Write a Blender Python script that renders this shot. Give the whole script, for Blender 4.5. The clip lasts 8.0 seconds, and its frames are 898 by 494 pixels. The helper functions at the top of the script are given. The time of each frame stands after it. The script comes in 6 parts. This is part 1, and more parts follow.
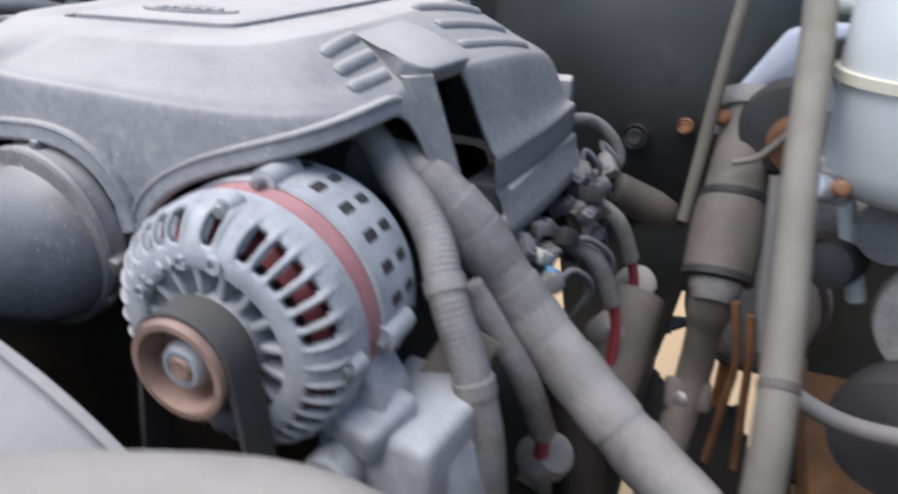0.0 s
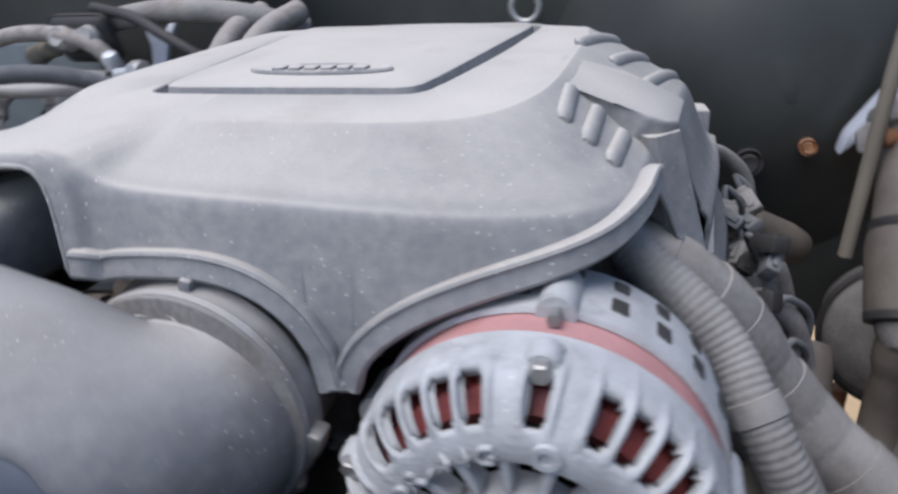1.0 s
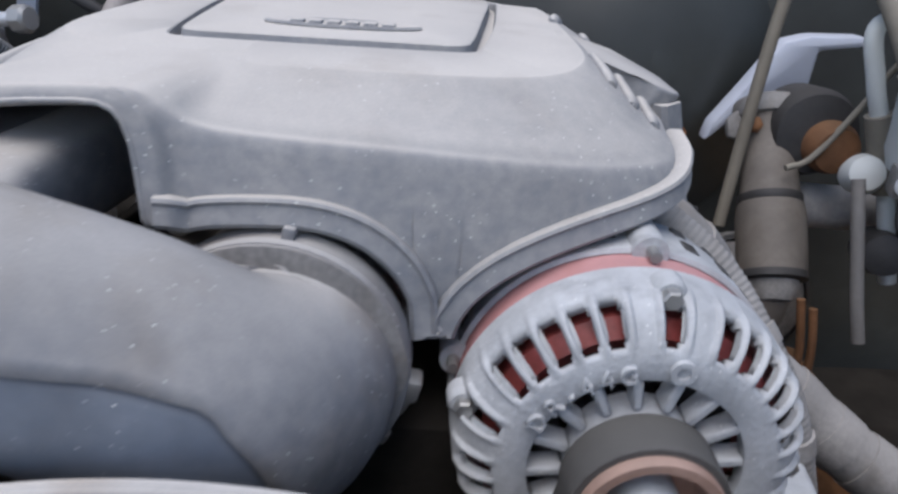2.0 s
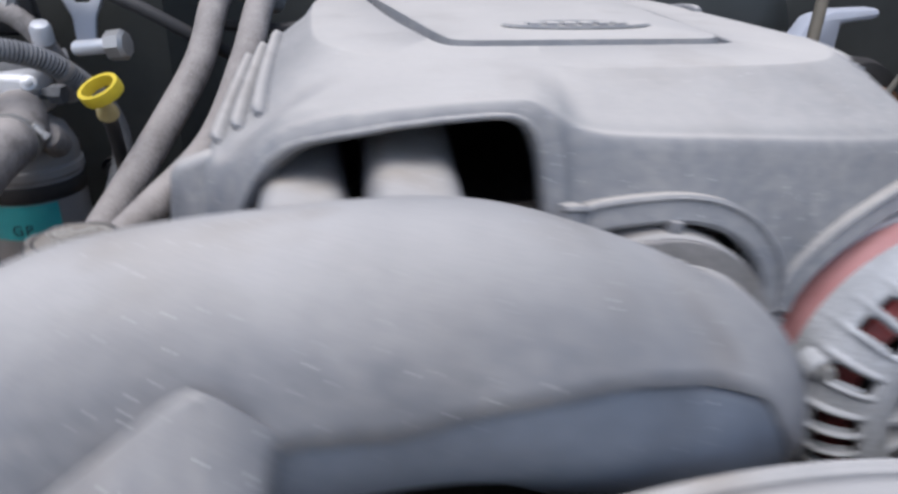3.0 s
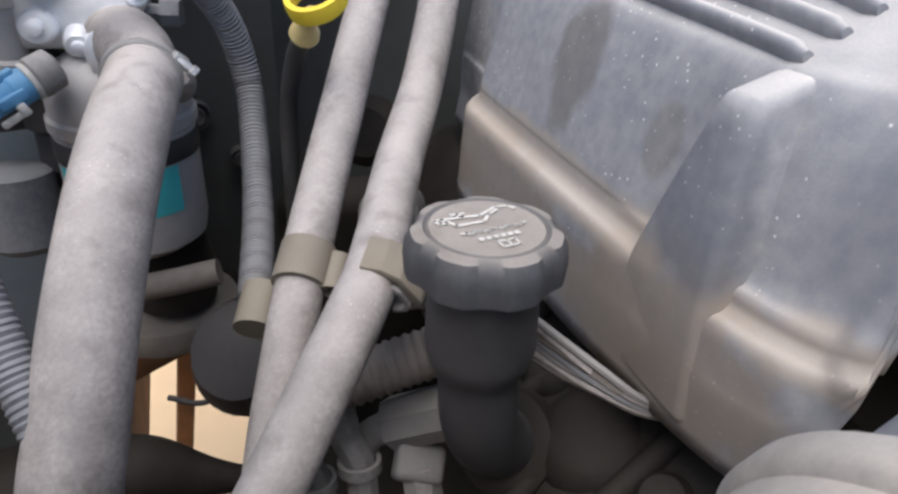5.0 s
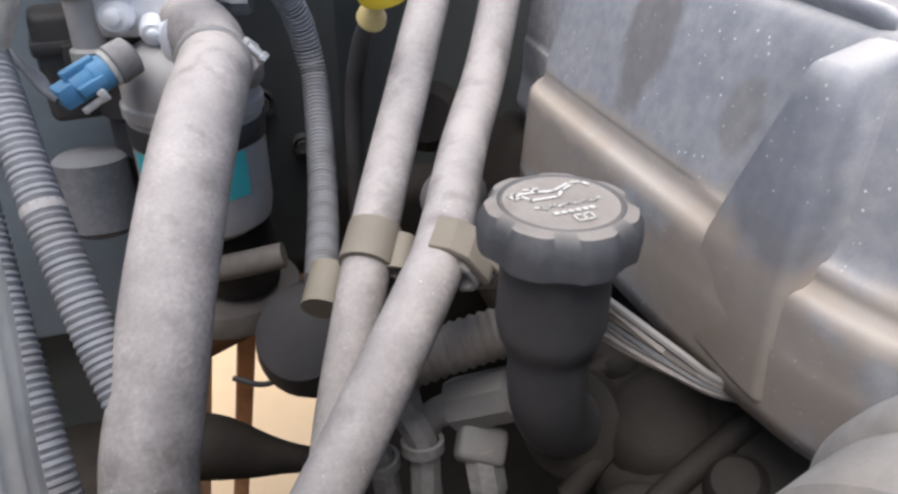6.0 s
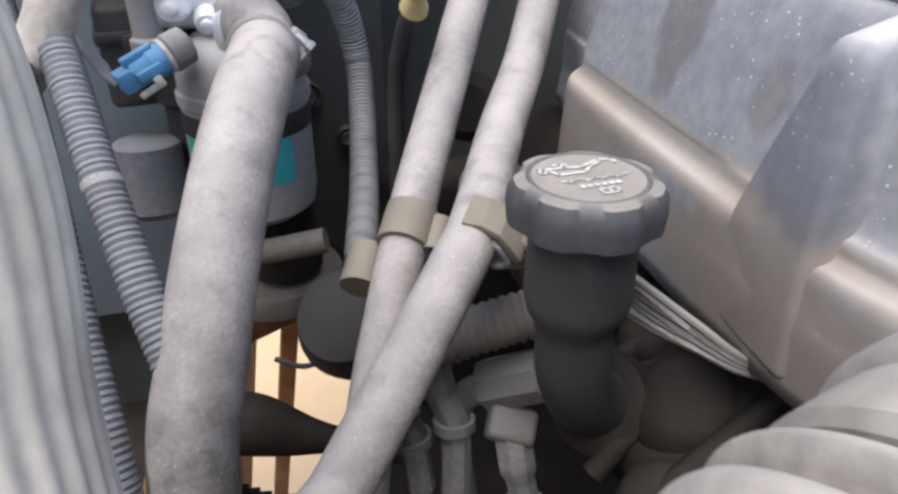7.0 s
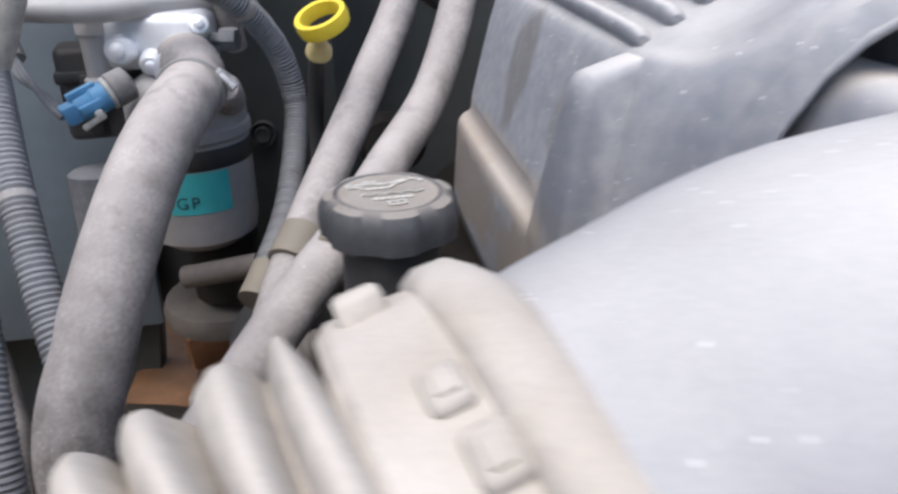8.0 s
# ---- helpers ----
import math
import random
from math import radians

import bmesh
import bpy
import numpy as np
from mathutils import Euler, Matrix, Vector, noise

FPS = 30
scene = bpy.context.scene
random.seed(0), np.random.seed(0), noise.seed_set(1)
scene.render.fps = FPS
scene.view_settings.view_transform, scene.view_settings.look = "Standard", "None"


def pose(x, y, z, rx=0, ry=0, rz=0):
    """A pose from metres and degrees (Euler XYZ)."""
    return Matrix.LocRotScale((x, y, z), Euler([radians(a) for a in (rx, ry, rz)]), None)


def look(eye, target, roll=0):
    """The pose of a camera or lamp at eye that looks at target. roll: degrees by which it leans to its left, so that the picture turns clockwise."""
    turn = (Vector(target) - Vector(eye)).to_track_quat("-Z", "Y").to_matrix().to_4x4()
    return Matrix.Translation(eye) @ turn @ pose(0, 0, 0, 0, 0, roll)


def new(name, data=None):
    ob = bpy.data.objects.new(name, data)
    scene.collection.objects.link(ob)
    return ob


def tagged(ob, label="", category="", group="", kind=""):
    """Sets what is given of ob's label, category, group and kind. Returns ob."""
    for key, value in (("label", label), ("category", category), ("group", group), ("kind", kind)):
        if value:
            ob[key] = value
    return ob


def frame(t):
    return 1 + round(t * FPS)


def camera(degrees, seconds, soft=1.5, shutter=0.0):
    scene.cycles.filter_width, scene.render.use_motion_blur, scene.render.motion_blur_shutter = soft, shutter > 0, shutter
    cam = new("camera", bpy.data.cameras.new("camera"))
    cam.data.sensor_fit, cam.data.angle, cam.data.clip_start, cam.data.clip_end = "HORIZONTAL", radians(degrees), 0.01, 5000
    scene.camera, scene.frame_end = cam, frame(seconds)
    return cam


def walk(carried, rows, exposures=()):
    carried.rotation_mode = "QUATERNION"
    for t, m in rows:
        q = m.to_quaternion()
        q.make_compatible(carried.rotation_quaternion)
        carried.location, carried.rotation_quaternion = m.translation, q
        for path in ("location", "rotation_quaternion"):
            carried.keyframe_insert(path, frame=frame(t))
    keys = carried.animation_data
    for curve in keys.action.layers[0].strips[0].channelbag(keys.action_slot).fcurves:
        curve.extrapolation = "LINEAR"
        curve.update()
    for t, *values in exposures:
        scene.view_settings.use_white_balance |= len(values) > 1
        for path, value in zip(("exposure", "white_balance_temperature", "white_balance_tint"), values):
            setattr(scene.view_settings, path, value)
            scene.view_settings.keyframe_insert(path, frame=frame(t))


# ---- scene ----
from mathutils.bvhtree import BVHTree
from mathutils.kdtree import KDTree

cam = camera(64.8, 8.0, soft=2.6, shutter=0.5)
ROWS = [
    (0.0, 0.4189, -0.3826, 1.1709, 64.52, -0.03, 23.10),
    (0.5, 0.3019, -0.3449, 1.1770, 66.00, 0.70, 21.61),
    (1.0, 0.2055, -0.3215, 1.1737, 65.64, 3.25, 15.83),
    (1.2, 0.1587, -0.3207, 1.1716, 65.38, 3.02, 8.43),
    (2.3, 0.0380, -0.3877, 1.1607, 64.72, -3.75, -1.41),
    (2.5, 0.0018, -0.3990, 1.1623, 63.89, -3.48, -2.86),
    (2.7, -0.0411, -0.3979, 1.1595, 64.34, -2.18, -4.06),
    (3.0, -0.1369, -0.3493, 1.1569, 65.15, -1.09, -10.37),
    (3.1, -0.1711, -0.3267, 1.1611, 64.63, -0.67, -13.21),
    (3.5, -0.2633, -0.2329, 1.1449, 66.43, -2.15, -18.16),
    (3.7, -0.2930, -0.2025, 1.1398, 65.74, -2.73, -19.18),
    (4.0, -0.3158, -0.1696, 1.1338, 65.25, -2.44, -17.61),
    (4.5, -0.3359, -0.1549, 1.1170, 62.58, -1.90, -19.65),
    (5.0, -0.3522, -0.1631, 1.1063, 60.64, -2.25, -19.59),
    (5.2, -0.3540, -0.1636, 1.1041, 61.14, -2.21, -18.42),
    (6.3, -0.3631, -0.1669, 1.1005, 59.99, -0.31, -15.45),
    (6.5, -0.3633, -0.1695, 1.1016, 60.24, -0.13, -14.89),
    (7.0, -0.3601, -0.1795, 1.0958, 60.49, -0.05, -12.23),
    (7.5, -0.3360, -0.2032, 1.0937, 61.82, -0.58, -11.29),
    (8.0, -0.2858, -0.2307, 1.0970, 64.53, -0.02, -9.21),
]
EXPOSURES = [(0.0, 0.47, 6350, 13), (1.0, 0.2, 6350, 13), (2.5, 0.07, 6250, 13), (3.5, 0.25, 6400, 13), (4.0, 0.16, 6450, 13), (5.0, 0.68, 6550, 13), (7.0, 0.94, 6500, 13), (8.0, 0.79, 6450, 13)]
walk(cam, [(t, pose(x, y, z, rx, ry, rz)) for t, x, y, z, rx, ry, rz in ROWS], EXPOSURES)

# ---- light: open shade under a bright sky, weak wide sun ----
world = bpy.data.worlds.new("world")
scene.world = world
world.use_nodes = True
wn = world.node_tree
sky = wn.nodes.new("ShaderNodeTexSky")
sky.sky_type = "NISHITA"
sky.sun_disc = False
sky.sun_elevation = radians(48)
sky.sun_rotation = radians(215)
wn.links.new(sky.outputs[0], wn.nodes["Background"].inputs[0])
wn.nodes["Background"].inputs[1].default_value = 0.13
sun_data = bpy.data.lights.new("sun", "SUN")
sun_data.energy, sun_data.angle, sun_data.color = 2.35, radians(50), (1.0, 0.965, 0.92)
sun = new("sun", sun_data)
sun.matrix_world = look((-0.60, -0.85, 4.0), (0.0, 0.0, 1.0))


# ---- materials ----
def material(name, colour, rough=0.6, metal=0.0, dust=0.0, dust_colour=(0.42, 0.40, 0.38), grain=900.0, stain=14.0,
             specks=0.0, bump=0.15, vary=0.25, spec=0.4, side=0.36, dust2=None, steep=2.0, spots=(), mottle=1.0, grit=230.0):
    """A worn surface: base colour mottled at two scales, with settled dust, white grit and a fine relief."""
    m = bpy.data.materials.new(name)
    m.use_nodes = True
    nt = m.node_tree
    n, l = nt.nodes, nt.links
    b = n["Principled BSDF"]
    b.inputs["Roughness"].default_value = rough
    b.inputs["Metallic"].default_value = metal
    b.inputs["Specular IOR Level"].default_value = spec
    tc = n.new("ShaderNodeTexCoord")

    def noise_node(scale, detail=4.0):
        t = n.new("ShaderNodeTexNoise")
        t.inputs["Scale"].default_value, t.inputs["Detail"].default_value = scale, detail
        l.new(tc.outputs["Object"], t.inputs["Vector"])
        return t.outputs["Fac"]

    def mapped(x, lo, hi, a=0.0, c=1.0):
        t = n.new("ShaderNodeMapRange")
        t.inputs[1].default_value, t.inputs[2].default_value = lo, hi
        t.inputs[3].default_value, t.inputs[4].default_value = a, c
        l.new(x, t.inputs[0])
        return t.outputs[0]

    def mixed(f, a, c):
        t = n.new("ShaderNodeMix")
        t.data_type = "RGBA"
        for k, v in ((0, f), (6, a), (7, c)):
            if isinstance(v, (float, int, tuple)):
                t.inputs[k].default_value = v if k == 0 else (*v, 1.0)
            else:
                l.new(v, t.inputs[k])
        return t.outputs[2]

    def times(a, c):
        t = n.new("ShaderNodeMath")
        t.operation = "MULTIPLY"
        for k, v in enumerate((a, c)):
            if isinstance(v, float):
                t.inputs[k].default_value = v
            else:
                l.new(v, t.inputs[k])
        return t.outputs[0]

    big, mid, fine = noise_node(stain, 6.0), noise_node(stain * 7, 4.0), noise_node(grain, 3.0)
    dark = tuple(c * (1 - vary) for c in colour)
    light = tuple(min(1.0, c * (1 + vary)) for c in colour)
    col = mixed(mapped(big, 0.3, 0.7), dark, light)
    col = mixed(times(mapped(mid, 0.35, 0.7), 0.35), col, dark)
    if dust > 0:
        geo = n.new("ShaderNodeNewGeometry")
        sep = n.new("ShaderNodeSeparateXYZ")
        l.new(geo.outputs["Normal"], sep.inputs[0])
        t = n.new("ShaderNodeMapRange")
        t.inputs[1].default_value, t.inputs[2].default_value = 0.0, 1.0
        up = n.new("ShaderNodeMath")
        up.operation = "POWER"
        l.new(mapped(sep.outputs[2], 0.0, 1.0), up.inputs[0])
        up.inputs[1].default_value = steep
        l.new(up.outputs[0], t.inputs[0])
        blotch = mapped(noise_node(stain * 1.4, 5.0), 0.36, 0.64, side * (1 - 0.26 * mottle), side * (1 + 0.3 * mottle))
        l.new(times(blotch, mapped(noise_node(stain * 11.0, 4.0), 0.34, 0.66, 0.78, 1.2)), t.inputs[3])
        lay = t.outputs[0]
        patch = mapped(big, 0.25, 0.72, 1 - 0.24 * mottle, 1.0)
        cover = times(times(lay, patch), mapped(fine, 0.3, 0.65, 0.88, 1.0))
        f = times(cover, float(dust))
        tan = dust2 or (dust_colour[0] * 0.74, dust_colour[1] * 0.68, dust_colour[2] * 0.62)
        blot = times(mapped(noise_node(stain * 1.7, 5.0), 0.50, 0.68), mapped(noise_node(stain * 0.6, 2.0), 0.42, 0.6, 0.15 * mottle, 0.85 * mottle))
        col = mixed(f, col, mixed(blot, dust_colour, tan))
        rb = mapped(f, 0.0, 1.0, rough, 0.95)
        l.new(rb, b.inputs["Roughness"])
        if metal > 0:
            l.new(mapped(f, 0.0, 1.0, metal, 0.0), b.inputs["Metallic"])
    if specks > 0:
        v = n.new("ShaderNodeTexVoronoi")
        v.inputs["Scale"].default_value = grit
        l.new(tc.outputs["Object"], v.inputs["Vector"])
        dot = mapped(v.outputs["Distance"], 0.07, 0.14, 1.0, 0.0)
        some = mapped(noise_node(22.0, 2.0), 0.60 - 0.1 * specks, 0.70 - 0.1 * specks)
        col = mixed(times(times(dot, some), 0.75), col, (0.78, 0.78, 0.76))
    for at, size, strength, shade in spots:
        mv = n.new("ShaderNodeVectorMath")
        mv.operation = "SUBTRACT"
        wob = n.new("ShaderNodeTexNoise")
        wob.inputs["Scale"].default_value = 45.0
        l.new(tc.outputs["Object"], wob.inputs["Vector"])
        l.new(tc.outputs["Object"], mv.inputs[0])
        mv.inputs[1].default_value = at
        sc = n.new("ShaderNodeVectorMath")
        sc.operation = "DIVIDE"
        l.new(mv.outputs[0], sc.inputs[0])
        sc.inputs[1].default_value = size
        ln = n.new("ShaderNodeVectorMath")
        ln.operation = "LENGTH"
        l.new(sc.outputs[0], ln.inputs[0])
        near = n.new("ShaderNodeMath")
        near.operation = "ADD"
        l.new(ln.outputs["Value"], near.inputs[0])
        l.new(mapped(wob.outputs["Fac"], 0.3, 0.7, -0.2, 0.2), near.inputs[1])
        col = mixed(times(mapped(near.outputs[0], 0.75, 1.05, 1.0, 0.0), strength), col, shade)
    l.new(col, b.inputs["Base Color"])
    bp = n.new("ShaderNodeBump")
    bp.inputs["Strength"].default_value, bp.inputs["Distance"].default_value = bump, 0.0006
    l.new(fine, bp.inputs["Height"])
    l.new(bp.outputs[0], b.inputs["Normal"])
    return m


# spots: brown dirt and rubbed plastic, plus shade coloured into low wall and ledge
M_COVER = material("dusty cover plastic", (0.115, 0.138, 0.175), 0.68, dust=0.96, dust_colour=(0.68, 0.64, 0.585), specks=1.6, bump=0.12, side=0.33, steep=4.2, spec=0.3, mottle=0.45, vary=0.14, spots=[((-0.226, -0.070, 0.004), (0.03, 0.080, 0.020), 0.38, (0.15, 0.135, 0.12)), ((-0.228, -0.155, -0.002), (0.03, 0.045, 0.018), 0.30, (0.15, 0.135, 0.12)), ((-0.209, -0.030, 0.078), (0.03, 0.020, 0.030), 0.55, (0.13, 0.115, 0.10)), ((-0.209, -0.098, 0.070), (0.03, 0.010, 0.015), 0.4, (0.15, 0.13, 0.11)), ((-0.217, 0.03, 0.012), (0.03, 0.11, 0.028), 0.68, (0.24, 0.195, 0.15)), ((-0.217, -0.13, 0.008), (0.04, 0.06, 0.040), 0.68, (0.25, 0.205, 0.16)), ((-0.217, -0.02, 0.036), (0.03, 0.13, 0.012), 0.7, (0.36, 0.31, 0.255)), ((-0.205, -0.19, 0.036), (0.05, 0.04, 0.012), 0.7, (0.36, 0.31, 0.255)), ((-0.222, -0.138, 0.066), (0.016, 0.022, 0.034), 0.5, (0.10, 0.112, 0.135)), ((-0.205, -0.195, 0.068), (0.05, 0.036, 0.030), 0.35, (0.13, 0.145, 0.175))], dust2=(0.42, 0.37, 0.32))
M_BLUEDUCT = material("darker bluish duct plastic", (0.10, 0.125, 0.165), 0.5, dust=0.55, dust_colour=(0.42, 0.43, 0.46), specks=0.4, stain=16.0, side=0.25)
M_DUCT = material("dusty duct plastic", (0.11, 0.125, 0.155), 0.5, dust=0.96, dust_colour=(0.63, 0.60, 0.56), dust2=(0.47, 0.41, 0.34), specks=1.3, stain=13.0, side=0.26, bump=0.05, steep=2.8, spec=0.3, mottle=1.15)
M_BELLOWS = material("dusty rubber bellows", (0.16, 0.15, 0.14), 0.7, dust=0.95, dust_colour=(0.58, 0.525, 0.455), dust2=(0.46, 0.40, 0.33), bump=0.07, side=0.75, stain=16.0)
M_BOOT = material("cream rubber boot", (0.40, 0.37, 0.33), 0.7, dust=0.9, dust_colour=(0.76, 0.67, 0.55), bump=0.04, side=0.9)
M_SHROUD = material("dusty shroud plastic", (0.14, 0.15, 0.17), 0.6, dust=0.95, dust_colour=(0.64, 0.615, 0.58), side=0.5)
M_ALU = material("oxidised cast aluminium", (0.40, 0.42, 0.44), 0.7, metal=0.1, dust=0.7, side=0.6, dust_colour=(0.60, 0.61, 0.62), dust2=(0.33, 0.33, 0.34), stain=45.0, bump=0.9, grain=420.0, specks=1.6, vary=0.3)
M_BRIGHT = material("bright machined aluminium", (0.72, 0.74, 0.77), 0.35, metal=0.35, dust=0.2, dust_colour=(0.6, 0.6, 0.6))
M_STEEL = material("zinc plated steel", (0.45, 0.45, 0.44), 0.4, metal=0.8, dust=0.3)
M_RED = material("faded red varnish", (0.46, 0.17, 0.165), 0.6, dust=0.6, side=0.6, dust_colour=(0.62, 0.40, 0.40), stain=30.0)
M_COPPER = material("varnished copper winding", (0.26, 0.055, 0.05), 0.45, vary=0.5, stain=60.0)
M_NUT = material("dull zinc collar", (0.42, 0.45, 0.47), 0.5, metal=0.2, dust=0.4, dust_colour=(0.5, 0.52, 0.54), stain=40.0)
M_PULLEY = material("rust-tinged pulley steel", (0.42, 0.27, 0.21), 0.65, metal=0.15, dust=0.3, dust_colour=(0.48, 0.40, 0.36), stain=50.0)
M_BELT = material("ribbed belt rubber", (0.07, 0.068, 0.066), 0.75, dust=0.3, dust_colour=(0.25, 0.24, 0.22))
M_RUBBER = material("dusty hose rubber", (0.085, 0.082, 0.08), 0.75, dust=0.92, dust_colour=(0.53, 0.485, 0.455), dust2=(0.30, 0.27, 0.245), stain=38.0, specks=0.8, side=0.58, bump=0.3, mottle=1.05, grit=330.0)
M_CONDUIT = material("dusty split conduit", (0.10, 0.10, 0.10), 0.65, dust=0.8, side=0.55, dust_colour=(0.47, 0.45, 0.43), stain=25.0)
M_LOOM = material("dusty dark split loom", (0.070, 0.076, 0.086), 0.6, dust=0.7, side=0.5, dust_colour=(0.34, 0.345, 0.355), stain=25.0)
M_BLACK = material("black moulded plastic", (0.028, 0.029, 0.032), 0.55, dust=0.25, dust_colour=(0.22, 0.2, 0.18), stain=20.0)
M_CAPTOP = material("dusty black cap", (0.046, 0.052, 0.062), 0.6, dust=0.85, dust_colour=(0.40, 0.36, 0.31), stain=35.0, side=0.10, steep=3.5, mottle=0.7)
M_PRINT = material("worn white print", (0.70, 0.68, 0.62), 0.8, dust=0.4, dust_colour=(0.40, 0.37, 0.33), stain=160.0)
M_FIREWALL = material("dark firewall mat", (0.046, 0.050, 0.047), 0.75, dust=0.3, dust_colour=(0.10, 0.10, 0.095), stain=6.0, vary=0.4)
# near-black: oily engine metal, and the shade of the gaps on the low sheets
M_CAVITY = material("oily metal and gap shade", (0.018, 0.016, 0.014), 0.7, spec=0.2, bump=0.5, stain=30.0, dust=0.22, dust_colour=(0.10, 0.085, 0.07), vary=0.4)
M_YELLOW = material("yellow handle plastic", (0.82, 0.62, 0.03), 0.5, dust=0.15, dust_colour=(0.6, 0.5, 0.3), stain=40.0, vary=0.15)
M_AMBER = material("amber translucent plastic", (0.45, 0.36, 0.16), 0.35, stain=50.0)
M_BLUE = material("light blue connector plastic", (0.10, 0.36, 0.62), 0.5, dust=0.3)
M_TEAL = material("teal printed label", (0.05, 0.50, 0.52), 0.5, stain=40.0, vary=0.12, dust=0.12)
M_INK = material("dark label ink", (0.03, 0.08, 0.10), 0.6)
M_CAN = material("brushed canister aluminium", (0.42, 0.42, 0.42), 0.5, metal=0.3, dust=0.6, dust_colour=(0.45, 0.43, 0.41), side=0.5)
M_TANCLIP = material("olive grey clip plastic", (0.20, 0.18, 0.145), 0.6, dust=0.6, dust_colour=(0.28, 0.245, 0.19))
M_RUST = material("rusty brown steel", (0.16, 0.07, 0.03), 0.8, stain=18.0, vary=0.5, dust=0.25, dust_colour=(0.36, 0.24, 0.14))
M_SAND = material("pale dry sand", (0.64, 0.45, 0.26), 0.9, stain=2.0, grain=120.0, vary=0.12)
M_FENDER = material("bluish grey inner fender paint", (0.11, 0.14, 0.16), 0.6, dust=0.4, dust_colour=(0.22, 0.23, 0.23), stain=8.0)
M_WHITE = material("aged white tank plastic", (0.66, 0.70, 0.70), 0.4, dust=0.25, dust_colour=(0.6, 0.56, 0.48), stain=8.0, vary=0.08)
M_CREAM = material("cream tank seam", (0.70, 0.66, 0.54), 0.5, vary=0.1)
M_PAINT = material("bluish white body paint", (0.55, 0.59, 0.68), 0.35, dust=0.3, dust_colour=(0.5, 0.5, 0.52), vary=0.08)
M_TANHOSE = material("sun-bleached tan hose", (0.19, 0.175, 0.145), 0.7, dust=0.5, dust_colour=(0.36, 0.33, 0.275))
M_GREASE = material("greasy brown steel", (0.13, 0.115, 0.10), 0.6, dust=0.5, dust_colour=(0.24, 0.215, 0.19), stain=25.0, vary=0.35)
M_TAPE = material("dusty grey tape", (0.10, 0.10, 0.10), 0.6, dust=0.85, dust_colour=(0.50, 0.475, 0.45), stain=22.0, bump=0.08, side=0.5)
M_REDWIRE = material("red wire sleeve", (0.42, 0.05, 0.07), 0.5, dust=0.2)
M_BOOSTER = material("black satin paint", (0.046, 0.050, 0.048), 0.42, stain=6.0, vary=0.3, dust=0.12, dust_colour=(0.08, 0.08, 0.075))
M_ORANGE = material("orange plastic plug", (0.38, 0.17, 0.07), 0.5, dust=0.3, stain=60.0)
M_WIRE = material("grey wire sleeve", (0.14, 0.135, 0.13), 0.6, dust=0.5)


# ---- mesh helpers ----
ROOTS = {}


def thing(name, label, category, at=(0, 0, 0), turn=(0, 0, 0), group="", kind=""):
    ob = new(name)
    ob.matrix_world = pose(*at, *turn)
    ROOTS[ob] = pose(*at, *turn)
    return tagged(ob, label, category, group, kind)


def part(name, bm, mat, parent, label="", local=False, smooth=True):
    """Links a bmesh as one mesh object under a thing or part. Vertices are in the world, or local to the thing."""
    m = ROOTS[parent]
    if not local:
        bm.transform(m.inverted())
    bmesh.ops.recalc_face_normals(bm, faces=bm.faces[:])
    data = bpy.data.meshes.new(name)
    bm.to_mesh(data)
    bm.free()
    data.materials.append(mat)
    if smooth:
        data.shade_smooth()
        data.set_sharp_from_angle(angle=radians(38))
    ob = new(name, data)
    ob.parent = parent
    ROOTS[ob] = m
    return tagged(ob, label)


def smooth_path(pts, per=10):
    """Catmull-Rom through the points."""
    p = [Vector(q) for q in pts]
    p = [2 * p[0] - p[1], *p, 2 * p[-1] - p[-2]]
    out = []
    for i in range(1, len(p) - 2):
        for k in range(per):
            u = k / per
            a, b, c, d = p[i - 1], p[i], p[i + 1], p[i + 2]
            out.append(0.5 * (2 * b + (c - a) * u + (2 * a - 5 * b + 4 * c - d) * u * u + (3 * b - a - 3 * c + d) * u ** 3))
    out.append(p[-2])
    return out


def spaced(path, step):
    """The path resampled at even steps, with the length gone at each."""
    run = [0.0]
    for a, b in zip(path, path[1:]):
        run.append(run[-1] + (b - a).length)
    n = max(2, int(run[-1] / step))
    out, k = [], 0
    for i in range(n + 1):
        s = run[-1] * i / n
        while k < len(path) - 2 and run[k + 1] < s:
            k += 1
        f = (s - run[k]) / max(1e-9, run[k + 1] - run[k])
        out.append((path[k].lerp(path[k + 1], f), s, s / run[-1]))
    return out


def frames_along(path, up=(0, 0, 1)):
    """Side and up vectors along a path, carried without twist."""
    n = len(path)
    tang = [(path[min(i + 1, n - 1)] - path[max(i - 1, 0)]).normalized() for i in range(n)]
    v = Vector(up)
    out = []
    for t in tang:
        v = v - t * v.dot(t)
        if v.length < 1e-4:
            v = t.orthogonal()
        v.normalize()
        out.append((t.cross(v), v.copy(), t))
    return out


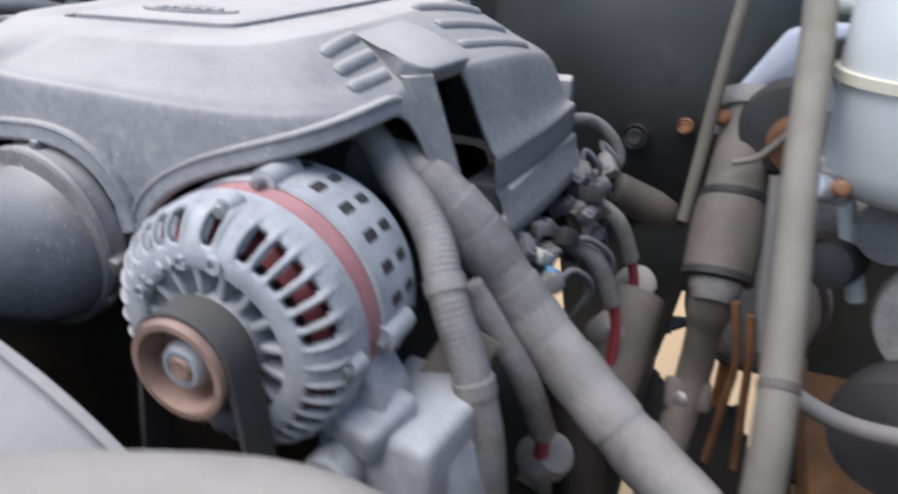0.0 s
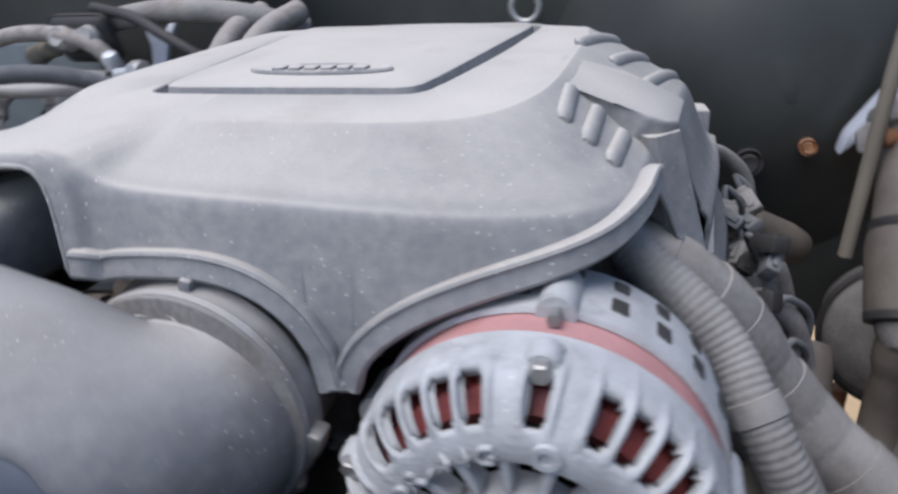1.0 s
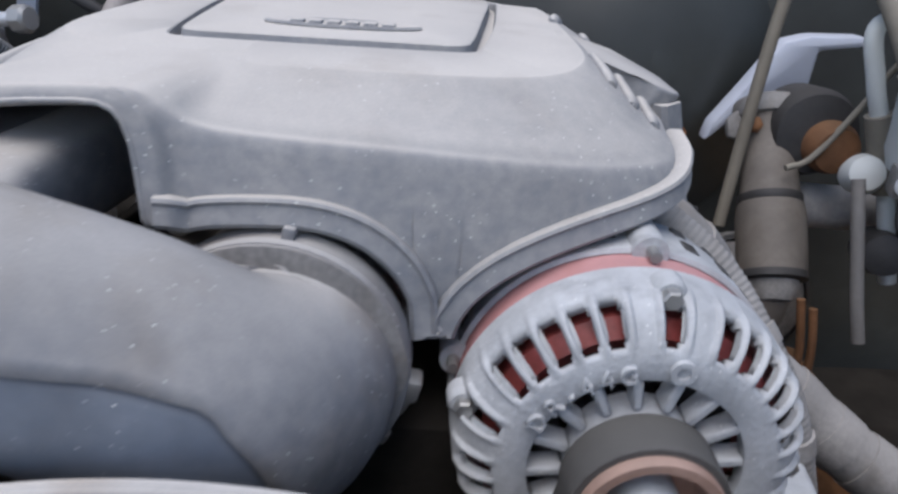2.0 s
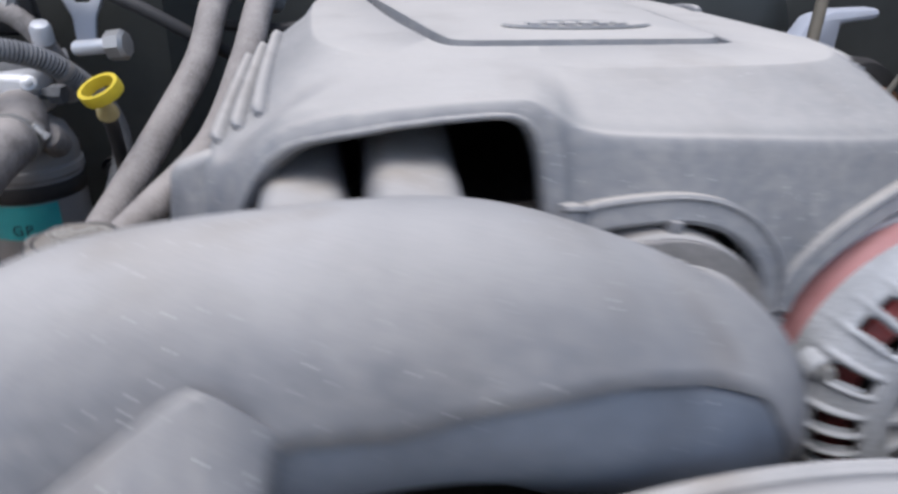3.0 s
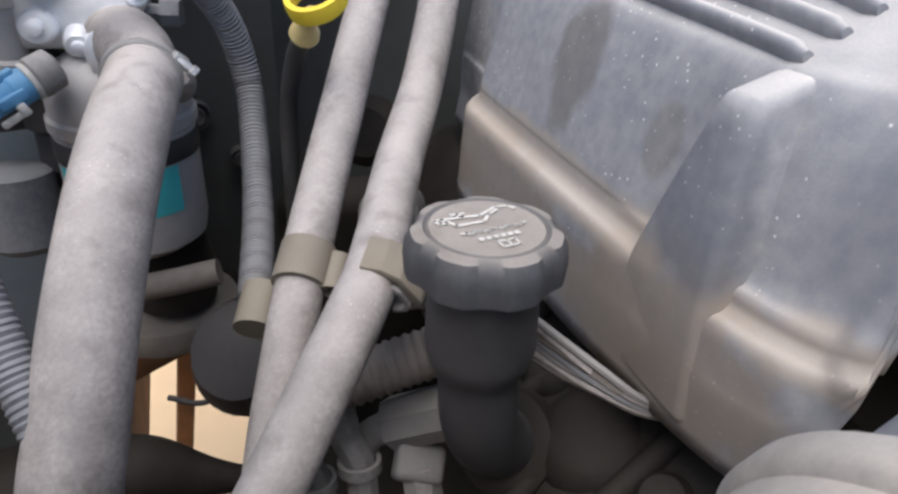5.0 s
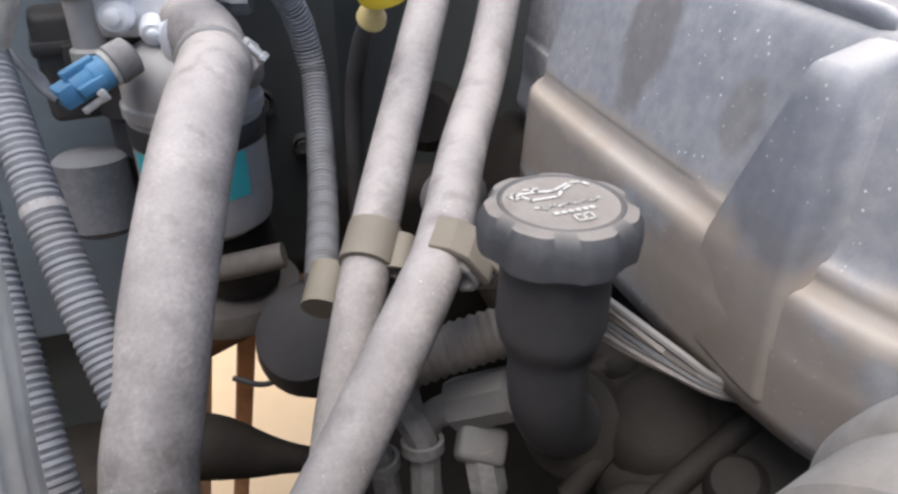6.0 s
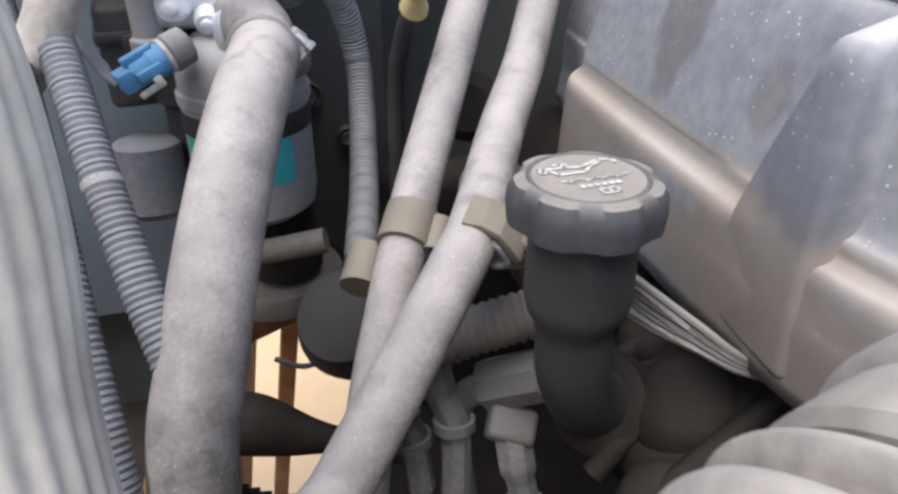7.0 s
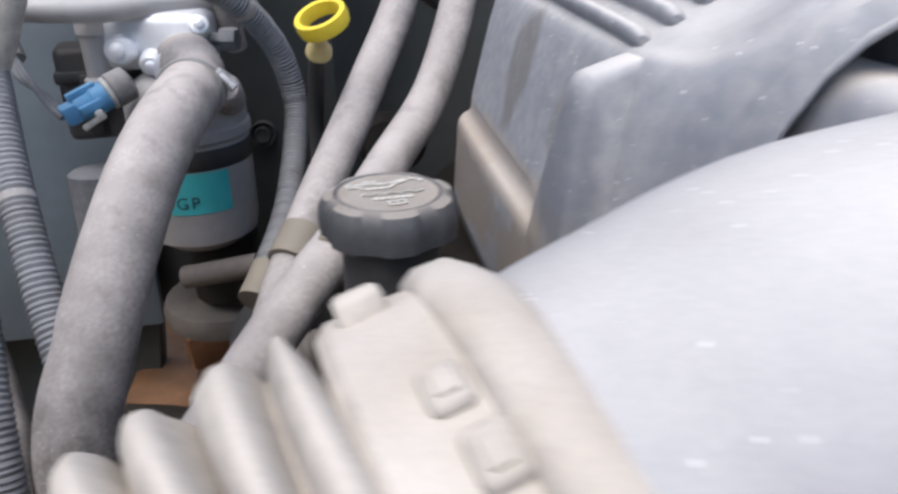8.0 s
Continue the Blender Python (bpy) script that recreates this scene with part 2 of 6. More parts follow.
def sweep(bm, pts, radius, sides=14, per=8, step=None, caps=True, wide=1.0, up=(0, 0, 1)):
    """A tube along smooth points. radius: a number, or a function of (length gone, share gone)."""
    path = smooth_path(pts, per) if len(pts) > 2 else [Vector(pts[0]), Vector(pts[1])]
    line = spaced(path, step) if step else spaced(path, max(0.004, sum((b - a).length for a, b in zip(path, path[1:])) / (per * len(pts))))
    fr = frames_along([p for p, _, _ in line], up)
    rings = []
    for (p, s, u), (sx, sy, _) in zip(line, fr):
        r = radius(s, u) if callable(radius) else radius
        rings.append([bm.verts.new(p + (sx * math.cos(a) * wide + sy * math.sin(a)) * r) for a in (2 * math.pi * k / sides for k in range(sides))])
    for a, b in zip(rings, rings[1:]):
        for k in range(sides):
            bm.faces.new((a[k], a[(k + 1) % sides], b[(k + 1) % sides], b[k]))
    if caps:
        bm.faces.new(rings[0])
        bm.faces.new(rings[-1])
    return bm


def ribbed(r, pitch, depth):
    """A conduit's radius with rounded ridges."""
    return lambda s, u: r + depth * (0.5 + 0.5 * math.cos(2 * math.pi * s / pitch))


def lathe(bm, profile, m=None, sides=32, closed=False):
    """Turns (radius, height) points round z, then moves the ring by the pose m."""
    rings = []
    for r, h in profile:
        rings.append([bm.verts.new((r * math.cos(2 * math.pi * k / sides), r * math.sin(2 * math.pi * k / sides), h)) for k in range(sides)])
    pairs = list(zip(rings, rings[1:])) + ([(rings[-1], rings[0])] if closed else [])
    for a, b in pairs:
        for k in range(sides):
            bm.faces.new((a[k], a[(k + 1) % sides], b[(k + 1) % sides], b[k]))
    if not closed:
        for ring in (rings[0], rings[-1]):
            bm.faces.new(ring)
    if m is not None:
        bmesh.ops.transform(bm, matrix=m, verts=[v for ring in rings for v in ring])
    return bm


def block(bm, size, m=None, bevel=0.0, seg=2):
    """A box of that size about its middle, with rounded edges."""
    made = bmesh.ops.create_cube(bm, size=1.0, matrix=Matrix.Diagonal((*size, 1)))
    vs = made["verts"]
    if bevel > 0:
        es = list({e for v in vs for e in v.link_edges})
        r = bmesh.ops.bevel(bm, geom=es, offset=bevel, segments=seg, affect="EDGES", profile=0.5)
        vs = list({v for f in r["faces"] for v in f.verts} | {v for v in vs if v.is_valid})
    if m is not None:
        bmesh.ops.transform(bm, matrix=m, verts=vs)
    return bm


def prism(bm, outline, depth, m=None):
    """A flat outline in x, y made solid downwards by depth."""
    top = [bm.verts.new((x, y, 0)) for x, y in outline]
    low = [bm.verts.new((x, y, -depth)) for x, y in outline]
    bm.faces.new(top)
    bm.faces.new(low[::-1])
    n = len(top)
    for k in range(n):
        bm.faces.new((top[k], low[k], low[(k + 1) % n], top[(k + 1) % n]))
    if m is not None:
        bmesh.ops.transform(bm, matrix=m, verts=top + low)
    return bm


def mesh():
    return bmesh.new()


def facing(at, to, roll=0):
    """A pose at a point whose z axis looks along a direction."""
    q = Vector(to).to_track_quat("Z", "Y").to_matrix().to_4x4()
    return Matrix.Translation(at) @ q @ pose(0, 0, 0, 0, 0, roll)


def hose(name, label, pts, r, mat, category="hose", group="", **kw):
    t = thing(name, label, category, pts[0], group=group)
    part("tube", sweep(mesh(), pts, r, **kw), mat, t)
    return t


# ---- setting ----
def between(x, table):
    """Straight-line reading of rows (x, value)."""
    if x <= table[0][0]:
        return table[0][1]
    for (a, u), (b, v) in zip(table, table[1:]):
        if x <= b:
            return u + (v - u) * (x - a) / max(1e-9, b - a)
    return table[-1][1]


def eased(x, a, b):
    u = min(1.0, max(0.0, (x - a) / (b - a)))
    return u * u * (3 - 2 * u)


def wall(name, label, bm, mat):
    data = bpy.data.meshes.new(name)
    bmesh.ops.recalc_face_normals(bm, faces=bm.faces[:])
    bm.to_mesh(data)
    bm.free()
    data.materials.append(mat)
    data.shade_smooth()
    data.set_sharp_from_angle(angle=radians(38))
    return tagged(new(name, data), label, name.split("_")[0], kind="structure")


bm = mesh()
bmesh.ops.create_grid(bm, x_segments=40, y_segments=40, size=300.0)
wall("ground", "pale dry sandy ground under the vehicle", bm, M_SAND)

# firewall: an upright dark panel with a broad soft bulge
bm = mesh()
cols, rows = 60, 30
grid = []
for j in range(rows + 1):
    line = []
    for i in range(cols + 1):
        x = -0.95 + 1.9 * i / cols
        low = 0.50 if x < -0.50 else 0.74 if x < 0.2 else 0.70 if 0.355 < x < 0.55 else 0.52
        z = low + (1.30 - low) * j / rows
        y = 0.43 + 0.14 * eased(x, -0.30, -0.20) - 0.05 * eased(x, 0.24, 0.32) + 0.004 * math.sin(19 * x)
        line.append(bm.verts.new((x, y, z)))
    grid.append(line)
for a, b in zip(grid, grid[1:]):
    for k in range(cols):
        bm.faces.new((a[k], a[k + 1], b[k + 1], b[k]))
fw = wall("wall_firewall", "black insulated firewall behind the engine", bm, M_FIREWALL)
sol = fw.modifiers.new("thickness", "SOLIDIFY")
sol.thickness, sol.offset = 0.02, 1.0
# added near-black sheets below the bay, their colour standing in for deep shade
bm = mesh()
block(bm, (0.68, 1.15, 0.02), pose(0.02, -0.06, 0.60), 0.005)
wall("floor_tray", "near-black sheet added under the engine for the shade in the gaps", bm, M_CAVITY)
# openings placed in the sheets so that patches of ground show
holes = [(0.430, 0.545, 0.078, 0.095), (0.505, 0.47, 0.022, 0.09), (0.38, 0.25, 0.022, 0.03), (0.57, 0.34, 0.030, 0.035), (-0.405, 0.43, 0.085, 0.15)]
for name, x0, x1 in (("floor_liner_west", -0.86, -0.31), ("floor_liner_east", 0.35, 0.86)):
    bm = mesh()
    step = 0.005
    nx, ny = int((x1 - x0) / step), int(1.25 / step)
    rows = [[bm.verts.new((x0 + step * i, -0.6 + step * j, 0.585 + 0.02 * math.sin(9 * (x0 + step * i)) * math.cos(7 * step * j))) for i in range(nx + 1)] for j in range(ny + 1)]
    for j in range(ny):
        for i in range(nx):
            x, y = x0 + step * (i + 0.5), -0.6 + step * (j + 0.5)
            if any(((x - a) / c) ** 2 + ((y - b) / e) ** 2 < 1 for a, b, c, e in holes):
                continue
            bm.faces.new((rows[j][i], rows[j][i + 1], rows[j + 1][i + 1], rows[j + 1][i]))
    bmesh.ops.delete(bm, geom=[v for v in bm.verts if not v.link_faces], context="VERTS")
    ob = wall(name, "near-black holed sheet added below the engine bay for the shade there", bm, M_CAVITY)
    so = ob.modifiers.new("thickness", "SOLIDIFY")
    so.thickness = 0.004
for name, sx in (("wall_fender_west", -1), ("wall_fender_east", 1)):
    bm = mesh()
    block(bm, (0.04, 1.25, 0.42), pose(sx * 0.86, 0.02, 0.93), 0.01)
    wall(name, "dark inner fender panel beside the engine", bm, M_FIREWALL)
bm = mesh()
block(bm, (0.40, 0.012, 0.34), pose(-0.665, 0.405, 0.900, -6, 0, 4), 0.005)
wall("wall_fender_inner", "bluish grey painted inner fender beside the canister", bm, M_FENDER)
bm = mesh()
block(bm, (1.72, 0.05, 0.5), pose(0, -0.62, 0.72), 0.012)
wall("wall_radiator", "dark radiator support in front of the engine", bm, M_FIREWALL)


# ---- engine cover ----
# corners of the shoulder line: x, y, height of the crease, height of the foot
SHOULDER = [
    (-0.164, 0.300, 1.045, 0.935), (-0.168, 0.222, 1.050, 0.935), (-0.174, 0.205, 1.052, 0.933), (-0.190, 0.190, 1.053, 0.931), (-0.194, 0.170, 1.053, 0.930), (-0.195, 0.060, 1.050, 0.932),
    (-0.193, -0.015, 1.050, 0.934), (-0.183, -0.048, 1.054, 0.936), (-0.159, -0.071, 1.070, 0.95),
    (-0.132, -0.0835, 1.0815, 0.95), (-0.105, -0.0875, 1.0862, 0.95), (-0.062, -0.0865, 1.0885, 0.95), (-0.044, -0.0855, 1.0845, 0.95), (-0.020, -0.083, 1.0745, 0.95), (0.050, -0.077, 1.068, 0.95),
    (0.130, -0.066, 1.061, 0.95), (0.178, -0.048, 1.058, 0.95), (0.199, -0.015, 1.055, 0.95),
    (0.206, 0.030, 1.056, 0.94), (0.215, 0.100, 1.060, 0.925), (0.230, 0.240, 1.050, 0.925), (0.232, 0.330, 1.035, 0.93),
]
HUB = Vector((0.010, 0.140, 0.0))


def foot(x, y, low):
    """Height of the cover's lower edge along its front: a notch over the runners, an arch over the throttle, a swoop over the alternator."""
    if y > 0.122 or (x < 0 and y > 0.075) or x < -0.186:
        return low
    if x < -0.046:
        return between(x, [(-0.186, low), (-0.181, 0.965), (-0.177, 1.002), (-0.173, 1.028), (-0.168, 1.045), (-0.163, 1.058), (-0.157, 1.067), (-0.150, 1.0730), (-0.142, 1.0765), (-0.130, 1.0795),
                           (-0.110, 1.0832), (-0.090, 1.0852), (-0.070, 1.0862), (-0.062, 1.0858), (-0.056, 1.0835), (-0.052, 1.079), (-0.0490, 1.071), (-0.0475, 1.060), (-0.046, 1.037)])
    if x < -0.036:
        return 1.037
    if x < 0.064:
        d = x / 0.066
        return 0.985 + 0.054 * math.sqrt(max(0.0, 1 - min(1.0, abs(d)) ** 2.6)) if x > 0 else 1.037 + 0.002 * (1 - (x / 0.036) ** 2)
    if x < 0.084:
        return 0.985
    if y < 0.02:
        u = min(1.0, (x - 0.084) / 0.121)
        return 0.985 + 0.078 * u ** 0.52 - 0.014 * eased(u, 0.0, 1.0)
    return between(y, [(0.020, 1.049), (0.031, 1.047), (0.039, 1.041), (0.045, 1.027), (0.050, 0.995), (0.055, 0.960), (0.060, low), (0.13, low)])


def shoulder_line(n):
    """Points evenly round the shoulder, with the blended numbers."""
    p = [Vector(q[:2] + (0,)) for q in SHOULDER]
    path = smooth_path(p, 24)
    keys = smooth_path([Vector((q[2], q[3], 0)) for q in SHOULDER], 24)
    run = [0.0]
    for a, b in zip(path, path[1:]):
        run.append(run[-1] + (b - a).length)
    out, k = [], 0
    for i in range(n + 1):
        s = run[-1] * i / n
        while k < len(path) - 2 and run[k + 1] < s:
            k += 1
        f = (s - run[k]) / (run[k + 1] - run[k])
        out.append((path[k].lerp(path[k + 1], f), keys[k].lerp(keys[k + 1], f), (path[k + 1] - path[k]).normalized()))
    return out


def flat_edge(p):
    """The rim of the flat top on the way from the shoulder point to the middle."""
    d = p - HUB
    hx = 0.146 if d.x < 0 else 0.142
    hy = 0.142 + 0.026 * eased(d.x, -0.068, -0.028) if d.y < 0 else 0.165
    k = ((abs(d.x) / hx) ** 5 + (abs(d.y) / hy) ** 5) ** (-1 / 5)
    return HUB + d * min(k, 0.93)


def cover_profile(p, key, tang):
    """From the flat top out over the shoulder and down the wall."""
    out = Vector((tang.y, -tang.x, 0))
    if out.dot(p - HUB) < 0:
        out = -out
    zc, low = key[0], key[1]
    front = eased(-p.y, 0.03, 0.07)
    brow = eased(-p.x, 0.022, 0.056) * front
    zt = 1.0968 - 0.002 * front
    a = flat_edge(p)
    pts = [Vector((a.x, a.y, zt))]
    flat = front * (1 - brow)
    for share, fall, bulge in ((0.06, 0.03, 0.0), (0.35, 0.30, 0.10), (0.62, 0.60, 0.28), (0.84, 0.82, 0.29)):
        q = a.lerp(p, share)
        soft = fall - bulge * front * brow
        pts.append(Vector((q.x, q.y, zt - (zt - zc) * (soft + (share - 0.02 - soft) * flat))))
    q = a.lerp(p, 0.975)
    pts.append(Vector((q.x, q.y, zc - 0.0028)))
    side = eased(p.y, 0.0, 0.05)
    step = eased(-p.x, 0.160, 0.176)
    bulge = eased(p.x, 0.15, 0.21) * side
    q = p + out * (0.006 - 0.002 * side + 0.010 * bulge + 0.0062 * step * side)
    pts.append(Vector((q.x, q.y, zc + (low - zc) * (0.35 + 0.08 * step))))
    h0 = 0.982
    for o, h in ((0.0113, 0.0095), (0.0122, 0.0050), (0.0145, 0.0024), (0.0178, 0.0008), (0.0193, -0.0024), (0.0198, -0.0080), (0.0202, -0.0160), (0.0207, -0.0240)):
        q = p + out * (0.006 + (o - 0.006) * step + 0.018 * bulge)
        pts.append(Vector((q.x, q.y, h0 + h)))
    q = p + out * (0.020 - 0.010 * side + 0.028 * bulge + 0.012 * step * side)
    pts.append(Vector((q.x, q.y, low)))
    return smooth_path(pts, 8), out


def build_cover():
    t = thing("engine_cover", "large dusty grey plastic engine cover with a raised top panel", "engine cover", (0.01, 0.13, 0.95))
    bm = mesh()
    stations = shoulder_line(760)
    levels = 70
    cols, edge = [], []
    for p, key, tang in stations:
        prof, out = cover_profile(p, key, tang)
        stop = foot(p.x, p.y, key[1])
        crease, last = 40.0, float(len(prof) - 1)
        for k, (a, b) in enumerate(zip(prof, prof[1:])):
            if b.z <= stop:
                last = k + min(1.0, max(0.0, (a.z - stop) / max(1e-9, a.z - b.z)))
                break
        crease = min(crease, last - 0.8)
        marks = [crease * j / 30 for j in range(30)] + [crease + (last - crease) * j / (levels - 30) for j in range(levels - 29)]
        col = []
        for s in marks:
            k = min(int(s), len(prof) - 2)
            col.append(prof[k].lerp(prof[k + 1], s - k))
        cols.append(col)
        edge.append((col[-1].copy(), out))
    # close along the back
    first, last = cols[0], cols[-1]
    back = []
    for i in range(1, 60):
        u = i / 60
        col = []
        for a, b in zip(last, first):
            v = a.lerp(b, u)
            v.y += 0.035 * math.sin(math.pi * u) + 0.012 * (1.10 - v.z) / 0.1 * math.sin(math.pi * u)
            col.append(v)
        back.append(col)
    loop = cols + back
    # raised flange round the opening over the runners
    brim = []
    for k, ((a, _), (b, _)) in enumerate(zip(edge, edge[1:])):
        if -0.190 <= a.x <= -0.0455 and a.y < 0.0 and a.z > 0.95:
            m = max(1, int((b - a).length / 0.0012))
            brim += [a.lerp(b, i / m) for i in range(m)]
    kd = KDTree(len(brim))
    for k, q in enumerate(brim):
        kd.insert(q, k)
    kd.balance()
    lift = []
    for i, col in enumerate(cols):
        for q in col:
            if q.x > 0.0 or q.y > 0.05:
                continue
            d = kd.find(q)[2]
            if d > 0.026:
                continue
            nrm = (stations[i][0] - HUB).normalized() * 0.75 + Vector((0, 0, 0.66))
            lift.append((q, nrm.normalized() * (0.0036 * (1 - eased(d, 0.0075, 0.0125)) - 0.0014 * eased(d, 0.0105, 0.014) * (1 - eased(d, 0.016, 0.026)))))
    for q, d in lift:
        q += d
    edge = [(cols[i][-1].copy(), out) for i, (_, out) in enumerate(edge)]
    vs = [[bm.verts.new(q) for q in col] for col in loop]
    n = len(vs)
    for i in range(n):
        a, b = vs[i], vs[(i + 1) % n]
        for j in range(levels):
            c = (a[j].co + b[j].co + a[j + 1].co + b[j + 1].co) / 4
            if c.x > 0.15 and c.y > 0.05:
                left = 0.066 + (1.067 - c.z) * 0.05
                right = 0.121 + (1.067 - c.z) * 0.11
                if left < c.y < right and 0.945 < c.z < 1.063:
                    continue
            bm.faces.new((a[j], b[j], b[j + 1], a[j + 1]))
    # flat top with a sunk groove round the raised panel
    hub = Vector((0.010, 0.140, 1.0))
    ring_prev = [col[0] for col in vs]
    for grow, z in ((1.075, 1.0985), (1.06, 1.0978), (1.045, 1.0925), (0.985, 1.0925), (0.965, 1.1000), (0.93, 1.1010), (0.5, 1.1018), (0.02, 1.1020)):
        ring = []
        for col in loop:
            d = col[0] - hub
            hy = 0.122 if d.y < 0 else 0.125
            hx = 0.081
            hx *= 1 + 0.30 * min(1.0, max(0.0, (d.y / max(abs(d.x), 1e-6)) * 0.35 + 0.45))
            ex = ((abs(d.x) / hx) ** 14 + (abs(d.y) / hy) ** 14) ** (-1 / 14)
            e = d * ex
            k = (ex * math.hypot(d.x, d.y) + (grow - 1) * 0.09) / math.hypot(d.x, d.y) if grow > 0.9 else ex * grow
            q = hub + d * k
            ring.append(bm.verts.new((q.x, q.y, z)))
        for i in range(n):
            bm.faces.new((ring_prev[i], ring_prev[(i + 1) % n], ring[(i + 1) % n], ring[i]))
        ring_prev = ring
    bm.faces.new(ring_prev)
    tree = BVHTree.FromBMesh(bm)
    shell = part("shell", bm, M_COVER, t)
    so = shell.modifiers.new("thickness", "SOLIDIFY")
    so.thickness, so.offset = 0.0028, -1.0

    # inward return along the opening's edge
    rim = [e for e in edge if -0.1900 <= e[0].x <= -0.0440 and e[0].y < 0.0]
    bm = mesh()
    rows = []
    for q, out in rim:
        back = -out - Vector((0, 0, 0.25))
        rows.append([bm.verts.new(q + back * u + Vector((0, 0, -v))) for u, v in ((-0.0004, 0.0), (0.0012, 0.0008), (0.004, 0.0012), (0.010, 0.0014))])
    for a, b in zip(rows, rows[1:]):
        for k in range(3):
            bm.faces.new((a[k], a[k + 1], b[k + 1], b[k]))
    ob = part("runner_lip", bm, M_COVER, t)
    so = ob.modifiers.new("thickness", "SOLIDIFY")
    so.thickness, so.offset = 0.0018, 0.0
    # raised band along the front's lower edge
    for name, lo, hi in (("throttle_lip", -0.043, 0.2065),):
        pts = [e for e in edge if lo <= e[0].x <= hi and e[0].y < 0.045]
        bm = mesh()
        rings = []
        w = 0.0125 if name == "throttle_lip" else 0.010
        for k, (q, out) in enumerate(pts):
            a, b = pts[max(0, k - 3)][0], pts[min(len(pts) - 1, k + 3)][0]
            tg = (b - a).normalized()
            nrm = (out + Vector((0, 0, 0.25))).normalized()
            side = tg.cross(nrm).normalized()
            if side.z < 0:
                side = -side
            if abs(side.z) < 0.35:
                c = Vector((0.004, 0, 1.0)) if name == "throttle_lip" else Vector((-0.11, 0, 1.0))
                if side.dot(Vector((q.x - c.x, 0, q.z - c.z))) < 0:
                    side = -side
            nrm = side.cross(tg).normalized()
            if nrm.dot(out) < 0:
                nrm = -nrm
            prof = [(0.000, -0.004), (-0.001, 0.003), (0.001, 0.0055), (w * 0.72, 0.0050), (w * 0.84, 0.0068), (w * 0.97, 0.0060), (w * 1.06, 0.0), (w * 0.9, -0.004)]
            rings.append([bm.verts.new(q + side * u + nrm * v) for u, v in prof])
        for a, b in zip(rings, rings[1:]):
            for k in range(8):
                bm.faces.new((a[k], a[(k + 1) % 8], b[(k + 1) % 8], b[k]))
        bm.faces.new(rings[0])
        bm.faces.new(rings[-1])
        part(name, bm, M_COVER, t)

    # ribs along both shoulders
    for (x0, y0), (x1, y1) in (((-0.1840, -0.006), (-0.1810, 0.180)), ((-0.1740, -0.008), (-0.1705, 0.182)), ((-0.1635, -0.008), (-0.160, 0.184)),
                               ((0.1625, 0.012), (0.1610, 0.055)), ((0.1745, 0.008), (0.1755, 0.052)), ((0.1860, 0.004), (0.1895, 0.046)),
                               ((0.152, 0.170), (0.170, 0.270)), ((0.175, 0.165), (0.193, 0.275)), ((0.197, 0.160), (0.216, 0.275))):
        line = []
        for k in range(9):
            u = k / 8
            hit, nrm, _, _ = tree.ray_cast(Vector((x0 + (x1 - x0) * u, y0 + (y1 - y0) * u, 1.3)), Vector((0, 0, -1)))
            line.append(hit - nrm * ((0.0034 if k == 0 else 0.0023 if k < 8 else 0.0038) + (0.0021 if y1 > 0.2 else 0.0018) * (x0 > 0)))
        bm = mesh()
        sweep(bm, line, lambda s, u: 0.0034 * min(1.0, 0.55 + s / 0.008), sides=20, wide=1.55 if x0 > 0 else 1.7, up=nrm)
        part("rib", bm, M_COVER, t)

    # step along the left wall and the block that stands out of it
    bm = mesh()
    for p in ((-0.186, 0.000, 1.0555), (-0.2070, 0.0010, 1.0480), (-0.2142, 0.0215, 0.983), (-0.2152, 0.0300, 0.940), (-0.186, 0.0300, 0.938),
              (-0.186, -0.0165, 1.0555), (-0.2070, -0.0152, 1.0480), (-0.2142, -0.0205, 0.983), (-0.2152, -0.0240, 0.940), (-0.186, -0.030, 0.938)):
        bm.verts.new(p)
    bmesh.ops.convex_hull(bm, input=bm.verts[:])
    bmesh.ops.dissolve_limit(bm, angle_limit=0.02, verts=bm.verts[:], edges=bm.edges[:])
    bmesh.ops.bevel(bm, geom=bm.edges[:], offset=0.0038, segments=4, affect="EDGES", profile=0.5)
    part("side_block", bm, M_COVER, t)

    # raised arm from the top to the slot on the other side, turning down into a pillar
    bm = mesh()
    top = [(0.146, 0.0585, 1.0960), (0.158, 0.0620, 1.0945), (0.184, 0.0570, 1.0865), (0.2020, 0.0505, 1.0785), (0.2130, 0.0560, 1.0750), (0.2185, 0.0645, 1.0725), (0.2225, 0.1220, 1.0705), (0.2150, 0.1285, 1.0740), (0.186, 0.1285, 1.0870), (0.146, 0.1285, 1.0985)]
    a = [bm.verts.new(q) for q in top]
    b = [bm.verts.new((x - (0.010 if x > 0.2 else 0.0), y, z - 0.014)) for x, y, z in top]
    bm.faces.new(a)
    bm.faces.new(b[::-1])
    for k in range(10):
        bm.faces.new((a[k], b[k], b[(k + 1) % 10], a[(k + 1) % 10]))
    bmesh.ops.bevel(bm, geom=bm.edges[:], offset=0.0030, segments=3, affect="EDGES", profile=0.5)
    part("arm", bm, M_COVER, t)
    bm = mesh()
    cols = []
